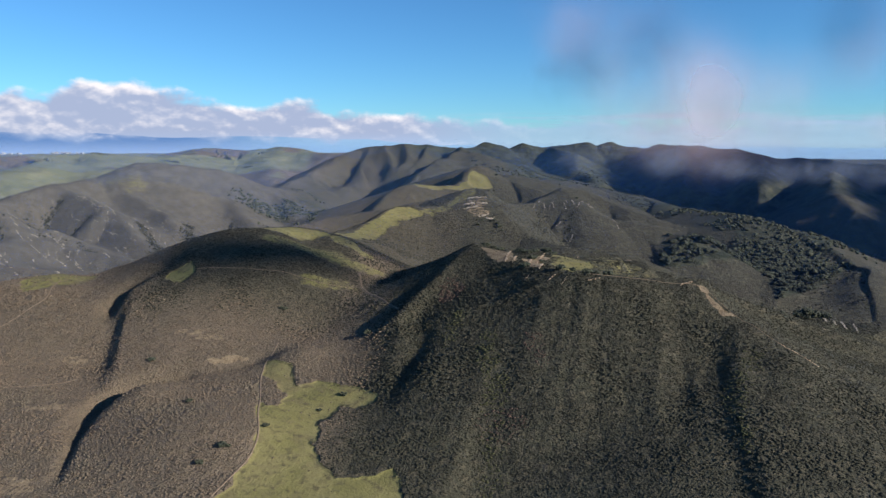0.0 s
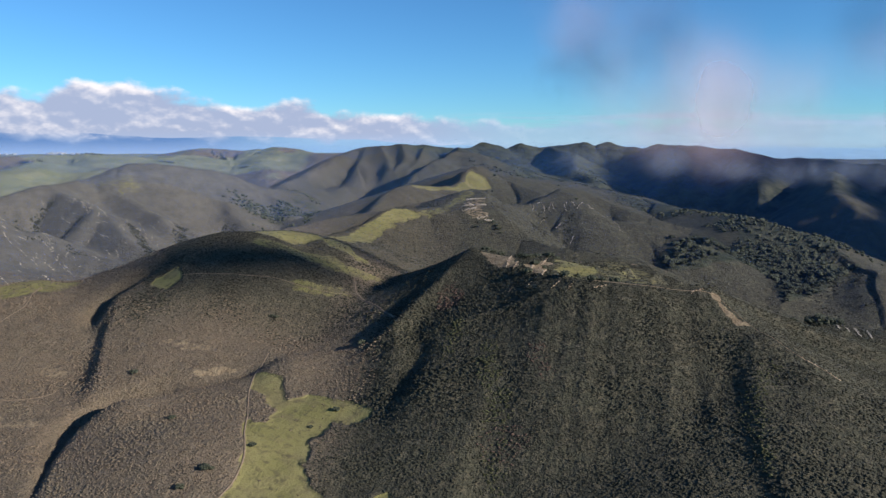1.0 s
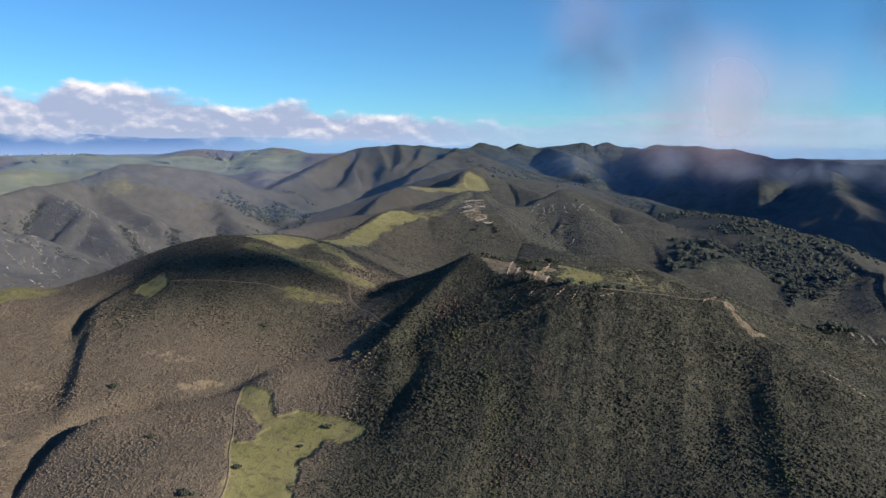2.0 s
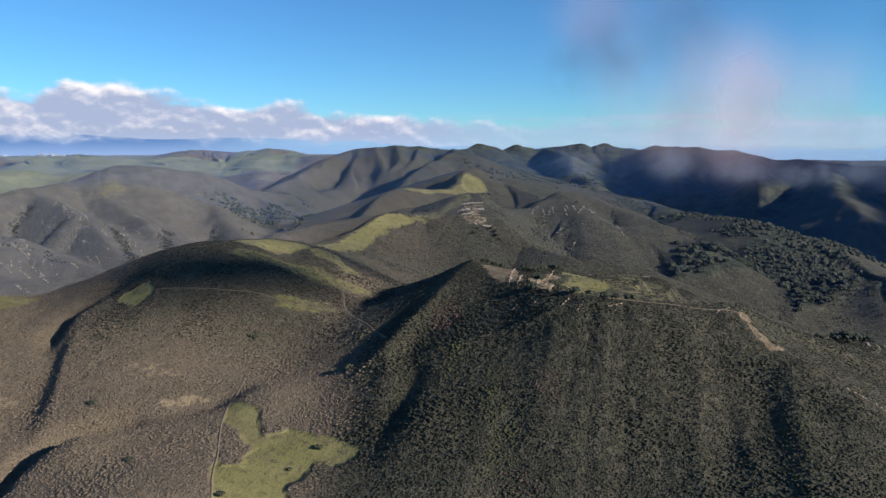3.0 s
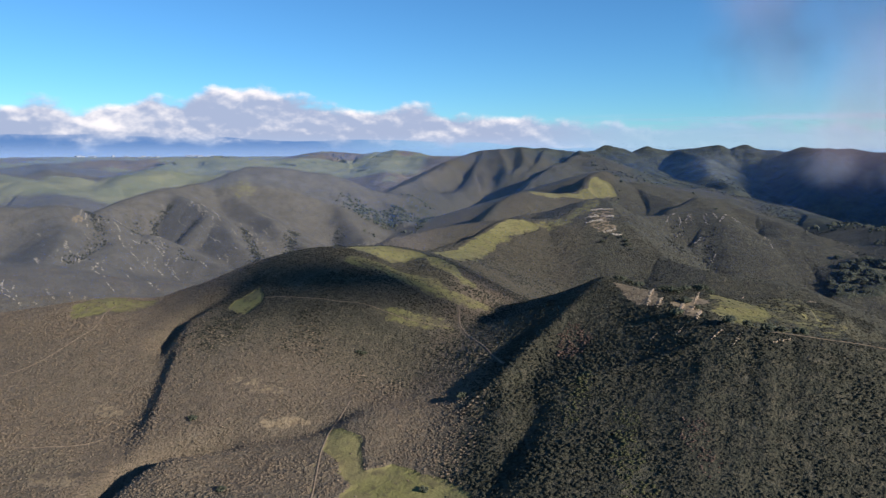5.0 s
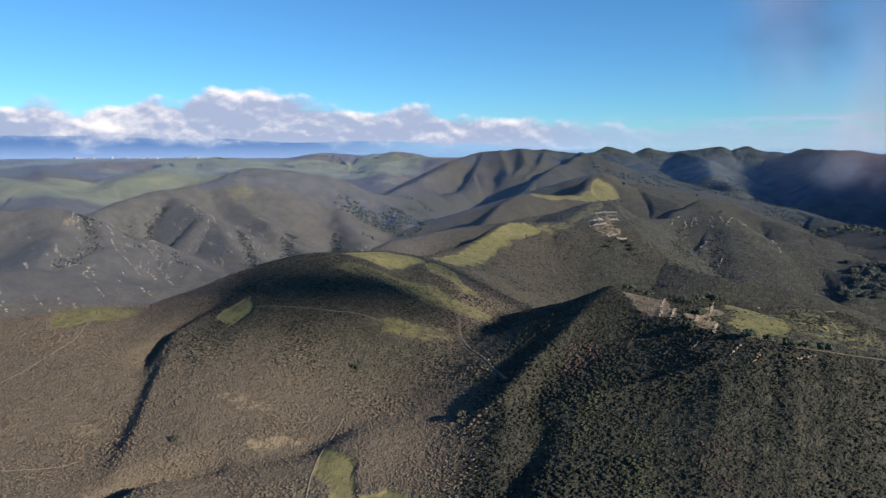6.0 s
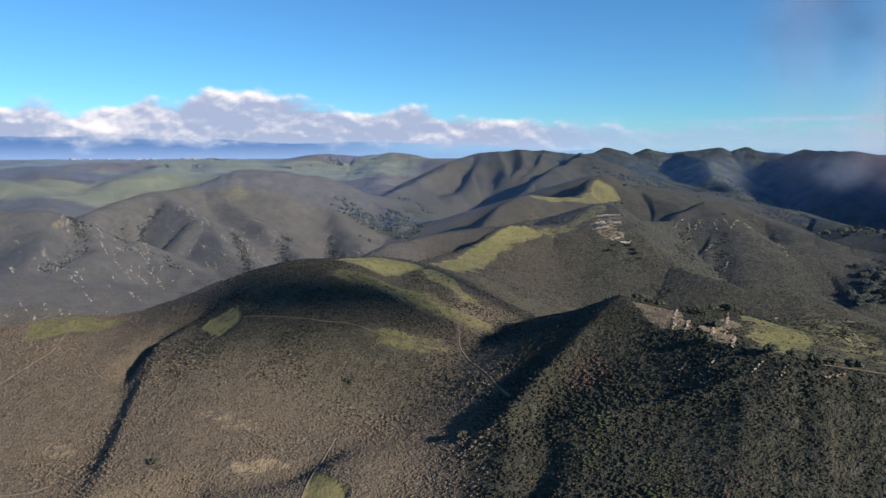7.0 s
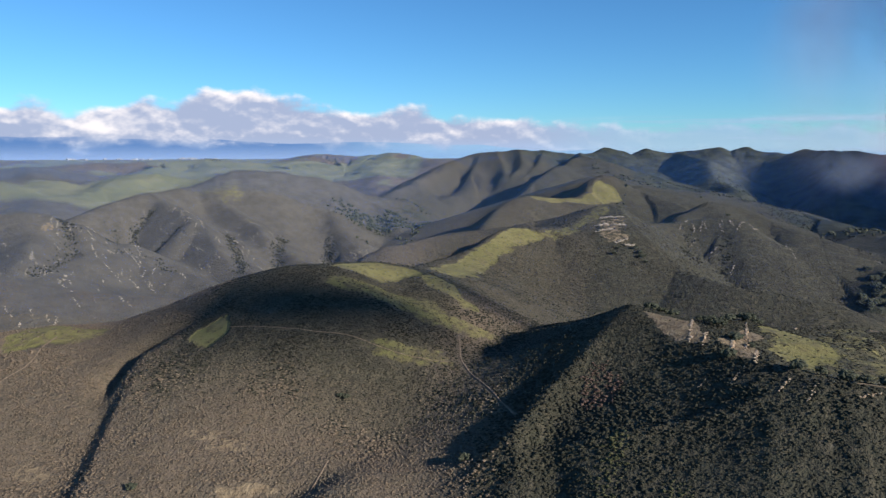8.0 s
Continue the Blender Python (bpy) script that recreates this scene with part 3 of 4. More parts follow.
def grass_cover(x, y):
    g = field(x, y, MEADOW, 1.2, 1.4) * (1 - 0.8 * field(x, y, [(-72, 272), (-64, 263), (-59, 257), (-59, 245), (-65, 242), (-70, 256)], 1.5, 2))
    g = np.maximum(g, field(x, y, [(-104, 416), (-98, 431), (-86, 434), (-73, 432), (-80, 422), (-91, 417)], 3, 4))
    g = np.maximum(g, 0.6 * field(x, y, [(-72, 432), (-66, 440), (-58, 436), (-50, 424), (-40, 410), (-48, 408), (-60, 420)], 2, 2.5))
    g = np.maximum(g, 0.54 * field(x, y, [(-98, 389), (-85, 412), (-62, 406), (-43, 398), (-28, 393), (-39, 384), (-57, 381), (-71, 386), (-86, 386)], 4, 7))
    g = np.maximum(g, 0.5 * field(x, y, [(-79, 358), (-68, 366), (-55, 370), (-47, 373), (-47, 360), (-60, 351), (-73, 352)], 3, 6))
    g = np.maximum(g, field(x, y, [(-132, 364), (-129, 357), (-129, 347), (-133, 345), (-141, 352), (-139, 357), (-135, 361)], 0.8, 2.2))
    g = np.maximum(g, field(x, y, [(-72, 470), (-77, 520), (-74, 545), (-59, 591), (-46, 622), (-40, 633), (-26, 640), (-19, 636), (-25, 618), (-40, 590), (-52, 562), (-51, 520), (-50, 480), (-60, 466)], 4, 4))
    g = np.maximum(g, 0.5 * field(x, y, [(-19, 636), (-5, 650), (18, 682), (28, 684), (33, 672), (22, 660), (5, 640), (-10, 622)], 4, 6))
    g = np.maximum(g, field(x, y, [(-40, 960), (-5, 970), (23, 985), (32, 1003), (37, 1033), (47, 1044), (63, 1027), (70, 1010), (63, 988), (36, 970), (3, 962), (-34, 950)], 4, 4))
    g = np.maximum(g, 0.6 * field(x, y, [(-216, 346), (-206, 360), (-184, 374), (-178, 362), (-188, 348), (-204, 340)], 3, 4))
    g = np.maximum(g, 0.42 * field(x, y, [(54, 358), (76, 362), (88, 372), (98, 382), (106, 360), (96, 320), (88, 297), (70, 294), (54, 303), (48, 308), (52, 332)], 2.5, 5))
    g = np.maximum(g, 0.62 * field(x, y, [(54, 356), (64, 360), (74, 352), (70, 338), (66, 325), (56, 314), (52, 330)], 2.5, 4))
    g = np.maximum(g, 0.42 * field(x, y, [(-500, 1014), (-464, 1033), (-452, 1055), (-428, 1033), (-424, 1011), (-437, 1000), (-460, 1007), (-482, 1000)], 5, 5))
    # pale strips put into the cover to brighten the sunlit spur crests
    g = np.maximum(g, 0.5 * step(5 - line_distance(x, y, CRESTS["bright spur"][0])[0] + 4 * fbm(x, y, 30, 3, 46), 0, 5))
    g = np.maximum(g, 0.42 * step(4 - line_distance(x, y, CRESTS["white rock spur"][0])[0] + 4 * fbm(x, y, 30, 3, 47), 0, 5))
    far = step(np.hypot(x, y), 1250, 1500) * step(-x, 120 + 0.1 * y, 260 + 0.1 * y) * step(fbm(x, y, 220, 5, 6), -0.3, 0.25)
    far = np.maximum(far, 0.8 * step(-x, 560, 700) * step(y, 950, 1150) * step(fbm(x, y, 160, 5, 9), -0.2, 0.25))
    return np.maximum(g, 0.85 * far)


def hill_brush(x, y):
    """Darker brush that grows on the round hill."""
    return 0.95 * step(y + 25 * fbm(x, y, 60, 3, 27), 292, 345) * step(x, -165, -135) * step(470 - y, 0, 40)


def build_ground():
    az = np.radians(np.concatenate([np.arange(-180, -50, 4.0), np.arange(-50, 40, 0.12), np.arange(40, 180, 4.0)]))
    rad = [6.0, 30.0, 70.0, 110.0, 140.0, 160.0]
    while rad[-1] < 4960:
        rad.append(rad[-1] * (1.0045 if rad[-1] < 480 else 1.0075))
    rad = np.array(rad)
    n, k = len(az), len(rad)
    a, r = np.meshgrid(az, rad)
    x, y = (r * np.sin(a)).ravel(), (r * np.cos(a)).ravel()
    z = height(x, y)
    x, y, z = np.append(x, 0), np.append(y, 0), np.append(z, height(np.zeros(1), np.zeros(1))[0])
    i, j = np.meshgrid(np.arange(k - 1), np.arange(n), indexing="ij")
    j2 = (j + 1) % n
    quads = np.stack([i * n + j, i * n + j2, (i + 1) * n + j2, (i + 1) * n + j], -1).reshape(-1, 4)
    fan = np.stack([np.full(n, n * k), (np.arange(n) + 1) % n, np.arange(n)], -1)
    me = bpy.data.meshes.new("ground")
    me.vertices.add(len(x))
    me.vertices.foreach_set("co", np.stack([x, y, z], -1).astype(np.float32).ravel())
    me.loops.add(quads.size + fan.size)
    me.loops.foreach_set("vertex_index", np.concatenate([quads.ravel(), fan.ravel()]).astype(np.int32))
    me.polygons.add(len(quads) + len(fan))
    me.polygons.foreach_set("loop_start", np.concatenate([np.arange(len(quads)) * 4, quads.size + np.arange(len(fan)) * 3]).astype(np.int32))
    me.update(calc_edges=True)
    me.validate()
    me.polygons.foreach_set("use_smooth", np.ones(len(me.polygons), bool))
    # olive is weaker past y 418: the farther slopes' brightness is put into colour
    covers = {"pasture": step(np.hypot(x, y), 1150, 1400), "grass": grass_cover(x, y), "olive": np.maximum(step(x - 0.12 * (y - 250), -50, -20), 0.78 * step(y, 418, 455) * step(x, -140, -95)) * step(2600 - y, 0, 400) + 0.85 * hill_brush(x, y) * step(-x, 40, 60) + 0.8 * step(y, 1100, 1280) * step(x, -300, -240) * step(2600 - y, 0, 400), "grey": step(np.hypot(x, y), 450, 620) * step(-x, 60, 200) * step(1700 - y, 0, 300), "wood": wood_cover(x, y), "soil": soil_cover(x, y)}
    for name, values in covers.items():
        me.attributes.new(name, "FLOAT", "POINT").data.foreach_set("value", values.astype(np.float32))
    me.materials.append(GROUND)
    return tagged(new("ground", me), "brush and grass covered rolling hills and mountains", "ground", kind="structure")


def wood_cover(x, y):
    w = field(x, y, [(205, 640), (211, 660), (249, 684), (326, 782), (346, 755), (371, 720), (386, 682), (349, 653), (298, 590), (283, 588), (285, 629), (245, 631)], 10, 16)
    for patch in ((370, 800, 60, 130, 0), (330, 1080, 60, 160, 10), (225, 380, 14, 20, 0)):
        w = np.maximum(w, 0.6 * oval(x, y, *patch, 0.8))
    w = np.maximum(w, 0.45 * oval(x, y, -245, 1150, 60, 130, -20, 0.8))
    w = np.maximum(w, 0.9 * step(np.hypot(x, y), 1900, 2100) * step(-x, 100, 300) * step(relief(x, y)[1] + 0.5 * fbm(x, y, 60, 3, 65), 0.45, 0.75))
    return np.maximum(w, 0.85 * step(y + 0.9 * x + 320 * fbm(x, y, 240, 5, 64), 1480, 1800) * step(x, -220, -40) * step(y, 1150, 1400))


TRAILS = {
    "meadow trail": ([(-73, 305), (-74, 290), (-73, 272), (-68, 252), (-66, 240), (-61, 224), (-61, 209), (-66, 195), (-72, 175)], 0.5),
    "saddle trail": ([(-46, 384), (-43, 366), (-34, 344), (-25, 326), (-20, 314)], 0.5),
    "hillside trail": ([(-128, 356.5), (-112, 356), (-95, 357), (-83, 359), (-62, 357), (-46, 362)], 0.08),
    "west trail": ([(-194, 352), (-195, 345), (-193, 339), (-191.5, 333), (-194, 325), (-194.5, 319), (-199, 305), (-212, 290)], 0.4),
    "lower west trail": ([(-170, 262), (-158, 266), (-150, 270), (-148, 275)], 0.4),
    "ridge trail": ([(60, 298), (72, 295), (90, 293), (108, 288), (116, 268), (124, 250), (132, 240)], 0.14),
}


def soil_cover(x, y):
    s = 0.9 * field(x, y, [(-101, 287), (-90, 292), (-84, 291), (-96, 283)], 1.5, 2)
    for patch in ((-157, 290, 6, 4, 0), (-113, 306, 8, 3, 10), (-103, 303, 7, 3, 10), (-146, 248, 8, 4, 10), (-129, 198, 8, 5, 0), (-463, 690, 5, 12, 20)):
        s = np.maximum(s, 0.75 * oval(x, y, *patch))
    s *= 0.72
    s = np.maximum(s, 0.75 * field(x, y, [(19, 352), (32, 348), (35, 338), (35, 326), (30, 331), (23, 342)], 1.5, 3))
    s = np.maximum(s, 0.75 * field(x, y, [(37, 330), (50, 350), (48, 330), (46, 308), (41, 313), (38, 320)], 1.5, 3))
    s = np.maximum(s, 0.85 * field(x, y, [(106, 291), (110, 287), (113, 277), (117, 268), (109, 268), (105, 279)], 1.5, 3))
    s = np.maximum(s, 0.5 * field(x, y, [(21, 659), (40, 662), (44, 628), (46, 615), (31, 617), (22, 632)], 3, 4))
    s = np.maximum(s, 0.7 * oval(x, y, 102, 392, 26, 5, 10))
    return s


ground = build_ground()


# ---- brush ----
def mesh_of(name, verts, faces, material, smooth=True):
    """A mesh from arrays of places and of triangles."""
    me = bpy.data.meshes.new(name)
    me.vertices.add(len(verts))
    me.vertices.foreach_set("co", np.asarray(verts, np.float32).ravel())
    me.loops.add(faces.size)
    me.loops.foreach_set("vertex_index", faces.astype(np.int32).ravel())
    me.polygons.add(len(faces))
    me.polygons.foreach_set("loop_start", np.arange(len(faces), dtype=np.int32) * 3)
    me.update(calc_edges=True)
    me.polygons.foreach_set("use_smooth", np.full(len(faces), smooth))
    me.materials.append(material)
    return me


def unit_ball(level):
    bm = bmesh.new()
    bmesh.ops.create_icosphere(bm, subdivisions=level, radius=1)
    v = np.array([p.co[:] for p in bm.verts])
    f = np.array([[p.index for p in q.verts] for q in bm.faces])
    bm.free()
    return v, f


def clumps(places, widths, heights, rng, level=1, rough=0.3, sink=0.25):
    """Uneven tufts, one at each place: all their corners and triangles."""
    v, f = unit_ball(level)
    n = len(places)
    turn = rng.uniform(0, 6.3, n)
    shape = v[None] * (1 + rough * rng.uniform(-1, 1, (n, len(v), 1)))
    sx, sy = widths * rng.uniform(0.8, 1.2, n), widths * rng.uniform(0.8, 1.2, n)
    px, py, pz = shape[..., 0] * sx[:, None] / 2, shape[..., 1] * sy[:, None] / 2, shape[..., 2] * heights[:, None] / 2
    c, s = np.cos(turn)[:, None], np.sin(turn)[:, None]
    out = np.stack([px * c - py * s, px * s + py * c, pz + heights[:, None] * (0.5 - sink)], -1) + places[:, None, :]
    return out.reshape(-1, 3), (f[None] + np.arange(n)[:, None, None] * len(v)).reshape(-1, 3)


def scatter(rng, count, near, far, low=-48.0, high=38.0):
    """Even random places in the sector of the plan that lies ahead."""
    r = np.sqrt(rng.uniform(near * near, far * far, count))
    a = np.radians(rng.uniform(low, high, count))
    return r * np.sin(a), r * np.cos(a)


def trail_gap(x, y):
    d = np.full_like(x, 1e9)
    for line, width in TRAILS.values():
        d = np.minimum(d, line_distance(x, y, line)[0] - width)
    return d


def olive_side(x, y):
    side = np.maximum(step(x - 0.10 * (y - 250) + 14 * fbm(x, y, 30, 3, 14), -50, -22), step(y, 418, 455) * step(x, -140, -95))
    return np.maximum(side, hill_brush(x, y))


def tufts(places, widths, heights, rng):
    """Small uneven eight-sided tufts, one at each place."""
    v = np.array([(1, 0, 0), (0, 1, 0), (-1, 0, 0), (0, -1, 0), (0, 0, 1), (0, 0, -1)], float)
    f = np.array([(0, 1, 4), (1, 2, 4), (2, 3, 4), (3, 0, 4), (1, 0, 5), (2, 1, 5), (3, 2, 5), (0, 3, 5)])
    n = len(places)
    turn = rng.uniform(0, 6.3, n)
    shape = v[None] * rng.uniform(0.7, 1.3, (n, 6, 1)) + rng.uniform(-0.25, 0.25, (n, 6, 3))
    c, s = np.cos(turn)[:, None], np.sin(turn)[:, None]
    px, py = shape[..., 0] * widths[:, None] / 2, shape[..., 1] * widths[:, None] / 2
    out = np.stack([px * c - py * s, px * s + py * c, shape[..., 2] * heights[:, None] * 0.6 + heights[:, None] * 0.25], -1) + places[:, None, :]
    return out.reshape(-1, 3), (f[None] + np.arange(n)[:, None, None] * 6).reshape(-1, 3)


def build_brush():
    rng = np.random.default_rng(5)
    x, y = scatter(rng, 135000, 172, 440)
    x2, y2 = scatter(rng, 34000, 440, 700)
    size = np.concatenate([rng.uniform(0.6, 1.35, len(x)), rng.uniform(0.8, 1.6, len(x2))])
    x, y = np.concatenate([x, x2]), np.concatenate([y, y2])
    bare = np.maximum(grass_cover(x, y), soil_cover(x, y))
    keep = (rng.uniform(0.02, 1.0, len(x)) > np.minimum(bare * 1.5, 0.985)) & (trail_gap(x, y) > 0.4)
    x, y, size = x[keep], y[keep], size[keep]
    size *= 0.8 + 0.5 * step(fbm(x, y, 18, 3, 15), -0.3, 0.5)
    green = olive_side(x, y) > rng.uniform(0.1, 0.9, len(x))
    size = np.where(green, size * 0.98, size * 0.98) * (1 + 0.35 * oval(x, y, -8, 292, 26, 50, 10, 0.8))
    z = height(x, y)
    chance = rng.uniform(0.1, 0.9, len(x))
    streak = np.minimum(line_distance(x, y, [(17, 275), (19, 245), (16, 205)])[0] - 3, line_distance(x, y, [(112, 245), (97, 226), (92, 200)])[0] - 2.5)
    streak = np.minimum(streak, line_distance(x, y, [(8, 300), (2, 275)])[0] - 2)
    grassy = step(streak + 4 * fbm(x, y, 12, 3, 71), 3, -2) > chance
    rust = np.maximum.reduce([oval(x, y, 35, 264, 4, 6), oval(x, y, 37, 254, 3, 5), oval(x, y, 4, 322, 6, 9), oval(x, y, -46, 212, 5, 8), 0.5 * oval(x, y, 20, 228, 8, 8)]) > chance
    grassy &= ~rust
    special = grassy | rust
    kinds = (("brown_brush", ~green & ~special, BROWN_BRUSH, "low dry brown coastal brush covering the basin"), ("olive_brush", green & ~special, OLIVE_BRUSH, "dense dark olive chaparral brush on the ridge"),
             ("grassy_brush", grassy, GRASSY_BRUSH, "yellow-green low growth in streaks down the slope"), ("rust_brush", rust, RUST_BRUSH, "reddish brown dry brush in small patches"))
    for name, pick, mat, label in kinds:
        p = np.stack([x[pick], y[pick], z[pick]], -1)
        tall = size[pick] * rng.uniform(0.18, 0.38, pick.sum())
        v, f = tufts(p, size[pick], tall, rng)
        tagged(new(name, mesh_of(name, v, f, mat)), label, "brush", kind="stuff")
    x, y = scatter(rng, 90000, 470, 1300)
    bed = np.minimum.reduce([line_distance(x, y, line)[0] / (1.3 * width) for line, depth, width in GULLIES[6:]])
    thick = 0.4 * fbm(x, y, 120, 3, 41) + 0.4 * fbm(x, y, 25, 2, 42) + 1.1 * np.clip(relief(x, y)[1] - 0.35, 0, 1) - 0.62 + 0.58 * step(x, 180, 260) + 1.3 * np.clip(1 - bed, 0, 1)
    keep = (thick > rng.uniform(0.05, 0.6, len(x))) & (grass_cover(x, y) < 0.3)
    x, y = x[keep], y[keep]
    for line, depth, width in GULLIES[9:16]:
        legs = rng.integers(len(line) - 1, size=420)
        t = rng.uniform(0, 1, 420)
        a, b = np.array(line)[legs], np.array(line)[legs + 1]
        spot = a + (b - a) * t[:, None] + rng.normal(0, 0.38 * width, (420, 2))
        some = fbm(spot[:, 0], spot[:, 1], 28, 2, 44) > rng.uniform(-0.5, 0.3, 420)
        x, y = np.append(x, spot[some, 0]), np.append(y, spot[some, 1])
    p = np.stack([x, y, height(x, y)], -1)
    size = rng.uniform(0.9, 2.6, len(x))
    v, f = tufts(p, size, size * 0.7, rng)
    tagged(new("scrub", mesh_of("scrub", v, f, SCRUB)), "scattered dark scrub on the farther slopes", "scrub", kind="stuff")


build_brush()


# ---- trails ----
def build_trail(name, line, width):
    pts = []
    for (ax, ay), (bx, by) in zip(line, line[1:]):
        n = max(2, int(math.hypot(bx - ax, by - ay) / 1.2))
        pts += [(ax + (bx - ax) * i / n, ay + (by - ay) * i / n) for i in range(n)]
    p = np.array(pts + [line[-1]])
    for _ in range(12):
        p[1:-1] = (p[:-2] + 2 * p[1:-1] + p[2:]) / 4
    p = p + 0.5 * np.stack([fbm(p[:, 0], p[:, 1], 9, 2, 21), fbm(p[:, 0], p[:, 1], 9, 2, 22)], -1)
    way = np.gradient(p, axis=0)
    side = np.stack([-way[:, 1], way[:, 0]], -1) / np.linalg.norm(way, axis=1)[:, None]
    half = width * (0.5 + 0.25 * fbm(p[:, 0], p[:, 1], 5, 2, 23))[:, None]
    rows = [p + side * half * k for k in (-1.25, -0.9, 0.0, 0.9, 1.25)]
    lift = (-0.3, 0.14, 0.10, 0.14, -0.3)
    v = np.concatenate([np.column_stack([q, height(q[:, 0], q[:, 1]) + up]) for q, up in zip(rows, lift)])
    n = len(p)
    f = []
    for k in range(4):
        i = np.arange(n - 1) + k * n
        f += [np.stack([i, i + 1, i + n + 1], -1), np.stack([i, i + n + 1, i + n], -1)]
    me = mesh_of("dirt_trail", v, np.concatenate(f)[:, ::-1], DIRT)
    tagged(new("dirt_trail", me), "narrow bare tan dirt " + name + " worn through the brush", "trail", kind="structure")


for trail_name, (trail_line, trail_width) in TRAILS.items():
    build_trail(trail_name, trail_line, trail_width)


# ---- sky things ----
def build_cloud_bank():
    az, up = np.meshgrid(np.linspace(-62, 52, 460), np.linspace(-2.2, 7.5, 60))
    a, u = az.ravel(), up.ravel()
    r = 4930.0
    v = np.stack([r * np.sin(np.radians(a)), r * np.cos(np.radians(a)), 300 + r * np.tan(np.radians(u))], -1)
    k, n = az.shape
    i, j = np.meshgrid(np.arange(k - 1), np.arange(n - 1), indexing="ij")
    q = (i * n + j).ravel()
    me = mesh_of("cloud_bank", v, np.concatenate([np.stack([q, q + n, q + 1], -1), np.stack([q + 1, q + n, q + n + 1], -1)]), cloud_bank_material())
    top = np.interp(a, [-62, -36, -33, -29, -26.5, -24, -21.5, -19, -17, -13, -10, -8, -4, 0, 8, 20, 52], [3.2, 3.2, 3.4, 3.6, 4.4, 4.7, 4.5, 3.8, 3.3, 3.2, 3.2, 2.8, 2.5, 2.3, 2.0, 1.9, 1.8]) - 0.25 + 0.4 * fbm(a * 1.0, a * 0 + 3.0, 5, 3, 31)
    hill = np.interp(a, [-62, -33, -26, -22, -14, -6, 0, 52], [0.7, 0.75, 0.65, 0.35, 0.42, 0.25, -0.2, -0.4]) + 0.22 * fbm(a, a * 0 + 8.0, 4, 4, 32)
    # places where sunshine is painted onto the cloud bank
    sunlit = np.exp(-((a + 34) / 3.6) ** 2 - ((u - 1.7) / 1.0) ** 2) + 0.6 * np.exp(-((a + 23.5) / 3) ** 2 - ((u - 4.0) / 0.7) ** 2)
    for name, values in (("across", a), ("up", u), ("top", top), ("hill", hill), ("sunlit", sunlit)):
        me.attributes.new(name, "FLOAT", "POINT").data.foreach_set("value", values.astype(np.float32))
    tagged(new("backdrop", me), "glowing backdrop painted with a white cumulus bank over hazy blue ranges", "clouds", kind="structure")


def build_cloud(name, centre, size, density, scale, seed, colour, layers, label, torn=1.0):
    """A thin cloud of several bowed, uneven layers, one behind the other as seen from the path."""
    thing = tagged(new(name), label, "cloud")
    thing.location = centre
    mat = vapour_material(name, size, density, scale, seed, colour, torn)
    away = -0.3
    u, w = np.meshgrid(np.linspace(-1, 1, 25), np.linspace(-1, 1, 17))
    n = 25
    i, j = np.meshgrid(np.arange(16), np.arange(24), indexing="ij")
    q = (i * n + j).ravel()
    faces = np.concatenate([np.stack([q, q + n, q + 1], -1), np.stack([q + 1, q + n, q + n + 1], -1)])
    for layer in range(layers):
        back = (layer + 0.5) / layers * 2 - 1
        wide = math.sqrt(max(0.15, 1 - 0.7 * back * back))
        lx, lz = u.ravel() * size[0] * wide, w.ravel() * size[2] * wide
        ly = back * size[1] + 0.08 * size[1] * fbm(lx, lz, size[0] * 0.6, 2, seed + layer) - 0.04 * size[1] * (u.ravel() ** 2 + w.ravel() ** 2)
        v = np.stack([lx * math.cos(away) + ly * math.sin(away), -lx * math.sin(away) + ly * math.cos(away), lz], -1)
        sheet = new("vapour_layer", mesh_of("vapour_layer", v, faces, mat))
        sheet.parent = thing
    return thing


build_cloud_bank()
VAPOUR, MAUVE, MIST = (0.62, 0.50, 0.60), (0.42, 0.42, 0.52), (0.40, 0.46, 0.62)
build_cloud("drifting_cloud", (130, 345, 321), (80, 21, 50), 0.55, 0.026, 6, VAPOUR, 3, "thin pinkish drifting cloud above the ridge", 0.8)
build_cloud("drifting_cloud", (130, 400, 309), (42, 14, 36), 0.34, 0.034, 5, VAPOUR, 2, "soft pinkish tail of a drifting cloud", 0.9)
build_cloud("drifting_cloud", (130, 470, 340), (150, 14, 80), 0.24, 0.016, 11, MAUVE, 2, "broad faint veil of mauve vapour", 1.2)
build_cloud("drifting_cloud", (62, 275, 339), (46, 14, 36), 0.46, 0.04, 2, VAPOUR, 2, "faint torn wisp of pinkish cloud", 1.2)
build_cloud("drifting_cloud", (51, 283, 326), (26, 12, 16), 0.34, 0.07, 9, MAUVE, 2, "faint torn wisp of mauve cloud", 2.0)
build_cloud("drifting_cloud", (170, 272, 342), (58, 17, 48), 0.42, 0.025, 3, VAPOUR, 2, "faint torn wisp of pinkish cloud", 1.3)
build_cloud("drifting_cloud", (152, 282, 306), (58, 18, 17), 0.288, 0.035, 8, MAUVE, 2, "faint torn wisp of mauve cloud", 1.8)
build_cloud("mist", (166, 885, 278), (45, 30, 26), 0.096, 0.035, 30, MIST, 3, "low pale mist drifting over the shaded range", 2.4)
build_cloud("mist", (264, 839, 279), (75, 30, 30), 0.16, 0.035, 31, MIST, 3, "low pale mist drifting over the shaded range", 2.4)
build_cloud("mist", (327, 795, 271), (70, 30, 24), 0.144, 0.035, 32, MIST, 3, "low pale mist drifting over the shaded range", 2.4)
